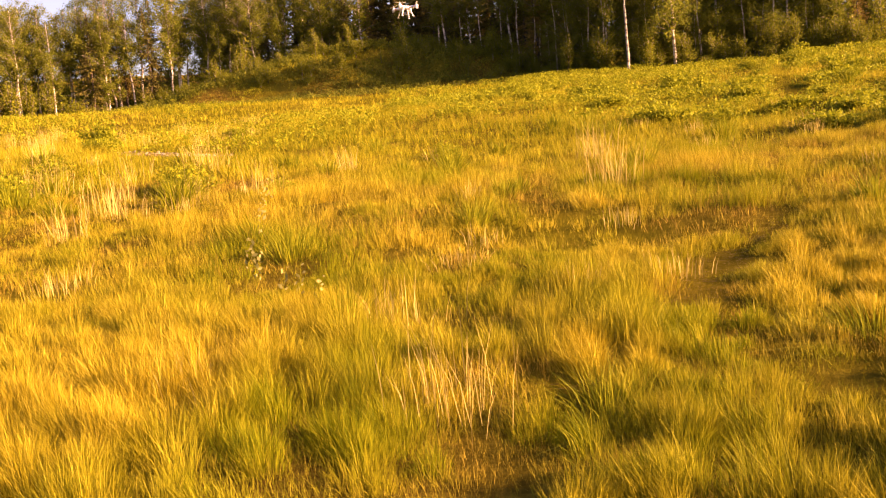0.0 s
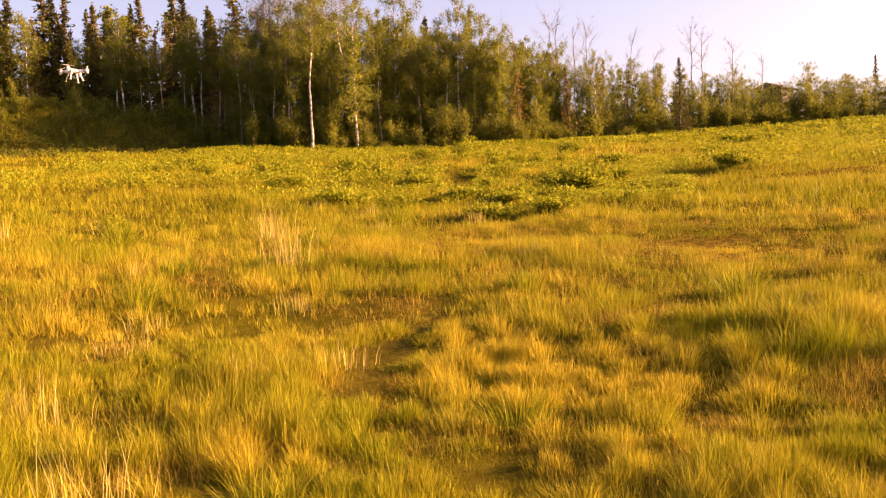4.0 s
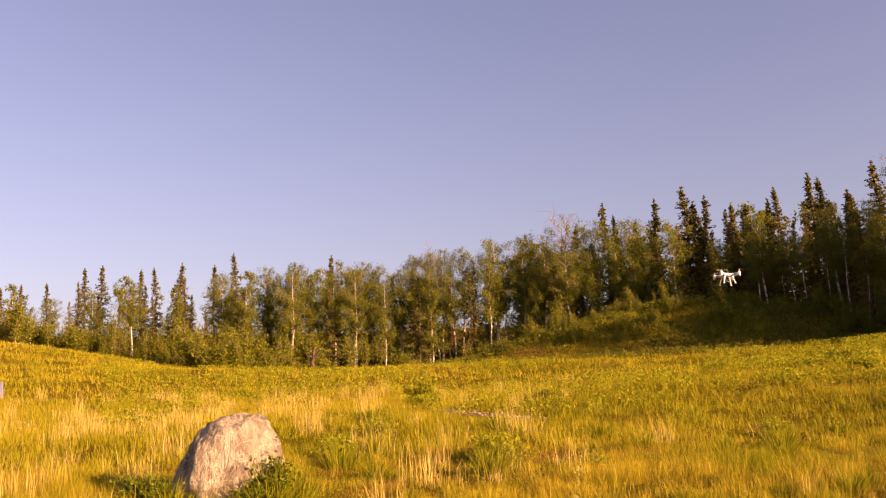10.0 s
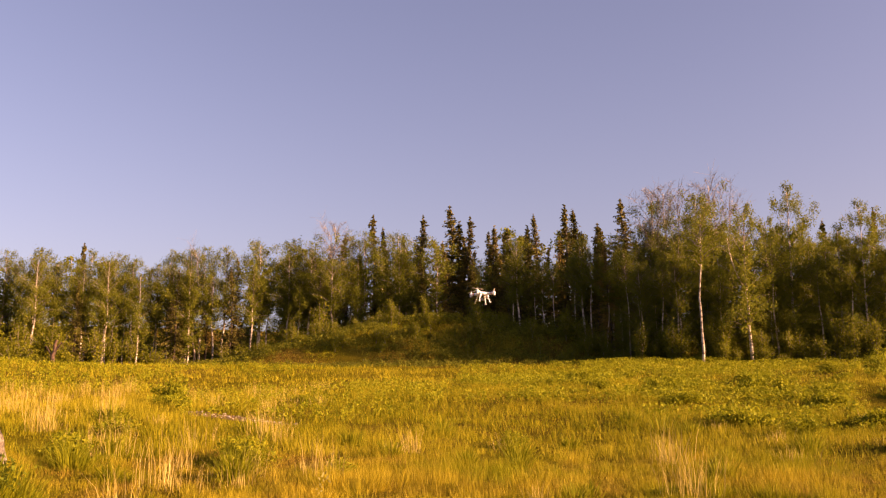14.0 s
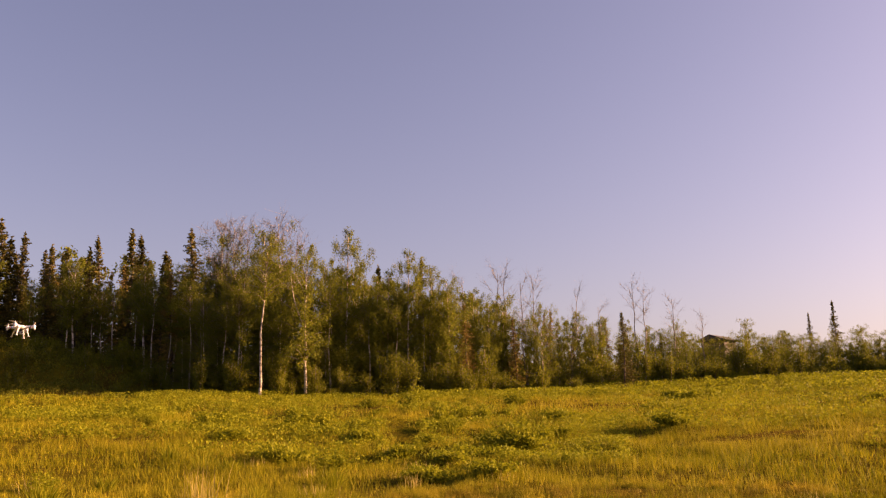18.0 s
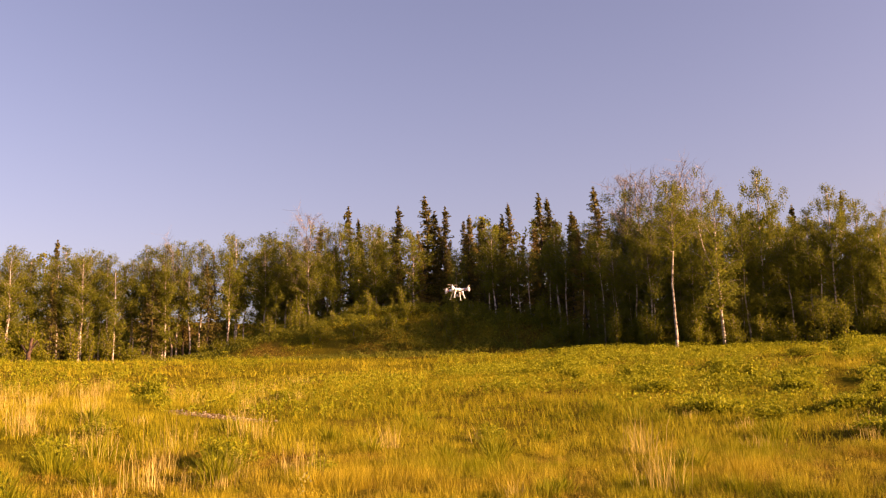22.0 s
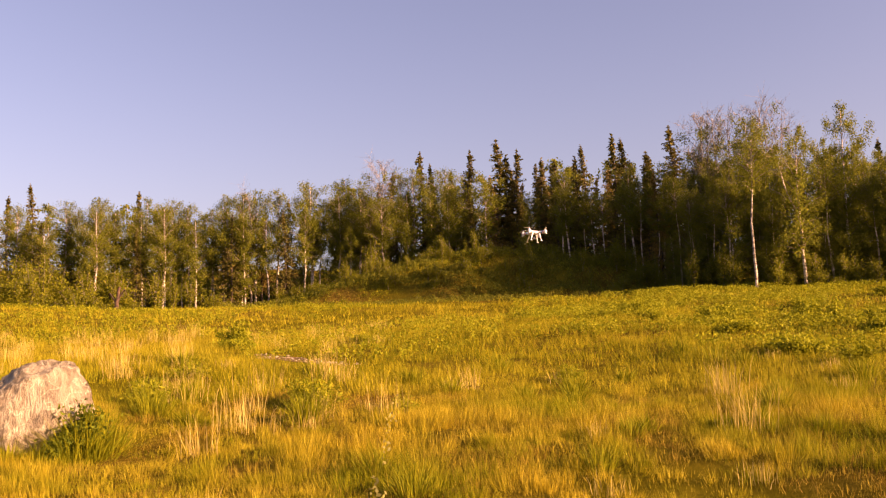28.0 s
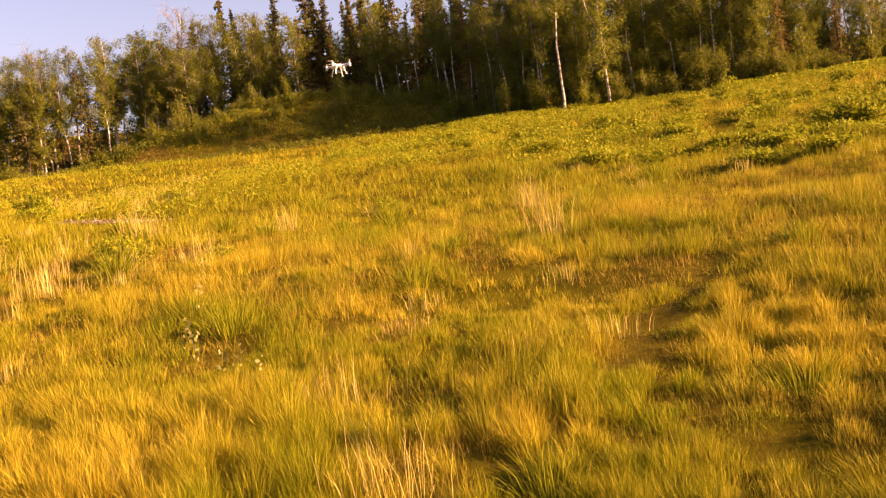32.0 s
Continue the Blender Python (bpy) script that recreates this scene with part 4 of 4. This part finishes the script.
for k in range(32):
    x, y = sector(1, 5, 22, -30, 45)
    straw_stand("dry_grass_tuft", 34, float(x[0]), float(y[0]), 0.11, rng.uniform(0.18, 0.3), 0.002 + 0.0004 * float(y[0]), "thin dry straw tuft in the meadow")


# open soil with small stones in the field
m_soil, t, b = material("pale_soil", 1.0, 0.05)
c = mixed(t, noise_at(t, 9.0, 7, 0.7), ((0.34, (0.06, 0.036, 0.016)), (0.5, (0.16, 0.098, 0.045)), (0.68, (0.27, 0.18, 0.085))))
t.links.new(c, b.inputs["Base Color"])
bumped(t, b, noise_at(t, 22, 6, 0.7), 0.8, 0.05)
u, w = np.meshgrid(np.linspace(-1, 1, 41), np.linspace(-1, 1, 17), indexing="ij")
wave = 0.75 + 0.5 * n_small(u * 3.0 + 7, w * 2.0)
du, dw = u * 1.8, w * 0.42 * wave * np.sqrt(np.clip(1 - u * u, 0.02, 1))
sx_, sy_ = -6.6 + du * math.cos(-0.62) - dw * math.sin(-0.62), 21.0 + du * math.sin(-0.62) + dw * math.cos(-0.62)
sv = np.stack([sx_.ravel(), sy_.ravel(), ground_z(sx_, sy_).ravel() + 0.012 - 0.05 * (np.abs(w) > 0.95).ravel()], 1)
i, j = np.meshgrid(np.arange(40), np.arange(16), indexing="ij")
k = (i * 17 + j).ravel()
tagged(piece("bare_soil", mesh_of("bare_soil", sv, np.stack([k, k + 17, k + 18, k + 1], 1), m_soil, True)), "strip of open pinkish soil in the meadow", "soil", kind="structure")
n = 90
pu, pw = rng.uniform(-1.7, 1.7, n), rng.normal(0, 0.25, n)
px_, py_ = -6.6 + pu * math.cos(-0.62) - pw * math.sin(-0.62), 21.0 + pu * math.sin(-0.62) + pw * math.cos(-0.62)
base = np.stack([px_, py_, ground_z(px_, py_) + 0.016], 1)
size = rng.uniform(0.015, 0.05, n)[:, None, None]
shape = np.array([[1, 0, 0], [0, 0.8, 0], [-1.1, 0, 0], [0, -0.9, 0], [0.1, 0.1, 0.7], [0, 0, -0.6]])[None] * (0.75 + 0.5 * rng.random((n, 6, 1)))
pv = (base[:, None] + size * shape).reshape(-1, 3)
pf = (np.arange(n)[:, None, None] * 6 + np.array([[0, 1, 4], [1, 2, 4], [2, 3, 4], [3, 0, 4], [1, 0, 5], [2, 1, 5], [3, 2, 5], [0, 3, 5]])[None]).reshape(-1, 3)
tagged(piece("pebbles", mesh_of("pebbles", pv, pf, m_rock)), "small pale stones scattered on open soil", "stones", kind="stuff")
for k in range(20):
    x, y = sector(1, 11, 21, -30, 14)
    tussock(float(x[0]), float(y[0]), rng.uniform(0.26, 0.42), 200, rng.uniform(0.09, 0.16))
# ---- quadcopter ----
def loft(rings_):
    """A closed skin through rings of equal count."""
    bm = bmesh.new()
    rows = [[bm.verts.new(p) for p in ring] for ring in rings_]
    for a, b in zip(rows, rows[1:]):
        for k in range(len(a)):
            bm.faces.new((a[k], a[(k + 1) % len(a)], b[(k + 1) % len(b)], b[k]))
    bm.faces.new(rows[0][::-1])
    bm.faces.new(rows[-1])
    bmesh.ops.recalc_face_normals(bm, faces=bm.faces)
    return bm


def oval_rings(path, count=14):
    """Rings across a path of (point, half width, half height), lying square to the path."""
    out = []
    pts = [Vector(p) for p, _, _ in path]
    for k, (p, w, h) in enumerate(path):
        d = (pts[min(k + 1, len(pts) - 1)] - pts[max(k - 1, 0)]).normalized()
        side = d.cross(Vector((0, 0, 1)))
        side = side.normalized() if side.length > 0.05 else Vector((1, 0, 0))
        up = side.cross(d).normalized()
        out.append([Vector(p) + side * w * math.cos(a) + up * h * math.sin(a) for a in (2 * math.pi * q / count for q in range(count))])
    return out


def box(sx, sy, sz, at=(0, 0, 0), bevel=0.003):
    bm = bmesh.new()
    bmesh.ops.create_cube(bm, size=1.0, matrix=Matrix.Translation(at) @ Matrix.Diagonal((sx, sy, sz, 1)))
    bmesh.ops.bevel(bm, geom=bm.edges[:], offset=bevel, segments=2, affect="EDGES")
    return bm


def drum(r, h, at, turn=None, seg=20, r2=None):
    bm = bmesh.new()
    m = Matrix.Translation(at) @ (turn or Matrix.Identity(4))
    bmesh.ops.create_cone(bm, cap_ends=True, segments=seg, radius1=r, radius2=r if r2 is None else r2, depth=h, matrix=m)
    return bm


def quadcopter(m):
    root = new("quadcopter_drone")
    root.matrix_basis = m
    tagged(root, "white quadcopter drone with red and blue bands hovering over the meadow", "drone")
    # hull: low dome with tapering ends
    rr = []
    for z, s in ((-0.035, 0.35), (-0.032, 0.62), (-0.018, 0.86), (0.0, 1.0), (0.018, 0.93), (0.032, 0.70), (0.040, 0.40), (0.042, 0.12)):
        rr.append([Vector((0.105 * s * math.cos(a) * (1 - 0.16 * math.cos(2 * a) ** 2 * 0), 0.105 * s * math.sin(a), z)) for a in (2 * math.pi * q / 28 for q in range(28))])
    body = part("body", loft(rr), m_white, root)
    for k in range(4):
        a = math.pi / 4 + k * math.pi / 2
        c, s = math.cos(a), math.sin(a)
        arm = part("arm", loft(oval_rings([((c * 0.05, s * 0.05, 0.0), 0.050, 0.030), ((c * 0.11, s * 0.11, 0.004), 0.034, 0.026), ((c * 0.17, s * 0.17, 0.010), 0.024, 0.021),
                                           ((c * 0.225, s * 0.225, 0.012), 0.023, 0.020)])), m_white, root)
        for d0, mat, nm in ((0.150, m_blue, "blue_band"), (0.178, m_red, "red_band")):
            w, h = (0.0285, 0.0240) if mat is m_blue else (0.0255, 0.0222)
            part(nm, loft(oval_rings([((c * d0, s * d0, 0.0085), w, h), ((c * (d0 + 0.014), s * (d0 + 0.014), 0.0095), w - 0.0012, h - 0.001)])), mat, arm)
        pod = part("motor_pod", loft([[Vector((c * 0.235 + r * math.cos(q), s * 0.235 + r * math.sin(q), z)) for q in (2 * math.pi * i_ / 18 for i_ in range(18))]
                                      for z, r in ((-0.030, 0.014), (-0.024, 0.024), (0.0, 0.030), (0.026, 0.028), (0.040, 0.018), (0.044, 0.006))]), m_white, root)
        part("vent", box(0.026, 0.030, 0.016, (c * 0.247, s * 0.247, -0.034)), m_white, pod)
        for q in (-0.008, 0.0, 0.008):
            part("slot", box(0.002, 0.0312, 0.009, (c * 0.247 + q, s * 0.247, -0.034), 0.0004), m_black, pod)
        rotor = part("rotor_hub", drum(0.012, 0.034, (c * 0.235, s * 0.235, 0.062), r2=0.003), m_silver, root)
        t0 = 0.5 + 1.3 * k
        for side in (0, math.pi):
            u = Vector((math.cos(t0 + side), math.sin(t0 + side), 0))
            v = Vector((-u.y, u.x, 0))
            o = Vector((c * 0.235, s * 0.235, 0.055))
            bm = bmesh.new()
            up, low = [], []
            for d, w, lift in ((0.008, 0.008, 0.0), (0.04, 0.016, 0.002), (0.08, 0.014, 0.004), (0.115, 0.008, 0.006)):
                up.append((bm.verts.new(o + u * d + v * w + Vector((0, 0, lift + 0.005))), bm.verts.new(o + u * d - v * w + Vector((0, 0, lift)))))
                low.append((bm.verts.new(o + u * d + v * w + Vector((0, 0, lift + 0.0035))), bm.verts.new(o + u * d - v * w + Vector((0, 0, lift - 0.0015)))))
            for q in range(3):
                bm.faces.new((up[q][0], up[q][1], up[q + 1][1], up[q + 1][0]))
                bm.faces.new((low[q][1], low[q][0], low[q + 1][0], low[q + 1][1]))
                bm.faces.new((up[q][0], up[q + 1][0], low[q + 1][0], low[q][0]))
                bm.faces.new((up[q + 1][1], up[q][1], low[q][1], low[q + 1][1]))
            bm.faces.new((up[3][0], up[3][1], low[3][1], low[3][0]))
            bmesh.ops.recalc_face_normals(bm, faces=bm.faces)
            part("blade", bm, m_rotor, rotor)
        # curved leg with a flared foot
        la = a
        cl, sl = math.cos(la), math.sin(la)
        path = [((cl * q, sl * q, z), w, w * 0.75) for q, z, w in ((0.075, -0.012, 0.020), (0.100, -0.040, 0.017), (0.125, -0.085, 0.013), (0.142, -0.130, 0.011), (0.150, -0.158, 0.011))]
        leg = part("landing_leg", loft(oval_rings(path, 10)), m_cream if k == 1 else m_white, root)
        part("foot", box(0.040, 0.026, 0.010, (cl * 0.152, sl * 0.152, -0.163)), m_cream if k == 1 else m_white, leg)
    mount = part("camera_mount", drum(0.022, 0.014, (0, -0.01, -0.044)), m_black, root)
    part("mount_neck", box(0.016, 0.014, 0.030, (0, -0.01, -0.062)), m_black, mount)
    part("thumbscrew", drum(0.006, 0.045, (0.026, -0.01, -0.062), pose(0, 0, 0, 0, 90, 0)), m_black, mount)
    case = part("action_camera", box(0.062, 0.030, 0.046, (0, -0.01, -0.100), 0.004), m_silver, root)
    part("lens", drum(0.014, 0.010, (0.014, -0.029, -0.095), pose(0, 0, 0, 90, 0, 0)), m_lens, case)
    part("front_window", box(0.014, 0.003, 0.018, (-0.019, -0.0258, -0.093), 0.0006), m_black, case)
    return root


DRONE = (-0.75, 17.6, 1.75 + 17.6 * math.tan(radians(8.1)))
quadcopter(Matrix.Translation(DRONE) @ pose(0, 0, 0, -4, 3, 24))
# ---- far house, broken stump ----
def roof_house(az, r):
    p = at_angle(az, r)
    tall = 13.15 - p.z
    root = tagged(new("house"), "distant brown house with dark gabled roof behind trees", "house")
    root.matrix_basis = Matrix.Translation(p) @ pose(0, 0, 0, 0, 0, 25)
    part("wall", box(2.9, 2.8, tall + 0.2, (0, 0, tall / 2 - 0.1), 0.02), m_siding, root, smooth=False)
    bm = bmesh.new()
    w, d, z0, z1 = 2.1, 1.9, tall - 0.12, tall + 0.6
    vs = [bm.verts.new(q) for q in ((-w, -d, z0), (w, -d, z0), (w, d, z0), (-w, d, z0), (-w, 0, z1), (w, 0, z1))]
    for f in ((0, 1, 5, 4), (2, 3, 4, 5), (0, 4, 3), (1, 2, 5), (3, 2, 1, 0)):
        bm.faces.new([vs[q] for q in f])
    part("roof", bm, m_roof, root, smooth=False)
    return root


roof_house(38.7, 108)


def stump(az, r):
    g = np.random.default_rng(77)
    p = at_angle(az, r)
    root = tagged(new("broken_stump"), "rusty brown broken tree stump with splintered top", "stump")
    root.matrix_basis = Matrix.Translation(p)
    s = np.linspace(0, 1, 7)[:, None]
    v = tubes([(s * [0.25, 0.0, 1.9] + g.normal(0, 0.03, (7, 3)), np.linspace(0.16, 0.07, 7))], 8)
    piece("trunk", mesh_of("trunk", *v, m_rust, True), root)
    v = tubes([(np.array([[0.2, 0, 1.2], [0.5, 0.1, 1.7], [0.62, 0.1, 1.4]]), [0.06, 0.05, 0.02]), (np.array([[0.1, 0, 0.9], [-0.3, 0, 1.5], [-0.4, 0.1, 1.2]]), [0.05, 0.04, 0.02])], 6)
    tagged(piece("broken_branchwork", mesh_of("broken_branchwork", *v, m_rust, True), root), kind="stuff")


stump(-27.9, 53)


def marker(x, y):
    """A short square stake with a chamfered cap."""
    root = tagged(new("marker_post"), "short weathered blue-grey marker post in dry straw", "post")
    root.matrix_basis = Matrix.Translation((x, y, float(ground_z(x, y)))) @ pose(0, 0, 0, 2, -3, 20)
    part("stake", box(0.10, 0.08, 0.56, (0, 0, 0.22), 0.008), m_post, root, smooth=False)
    part("cap", box(0.125, 0.105, 0.04, (0, 0, 0.52), 0.012), m_post, root, smooth=False)


marker(-22.97, 22.87)
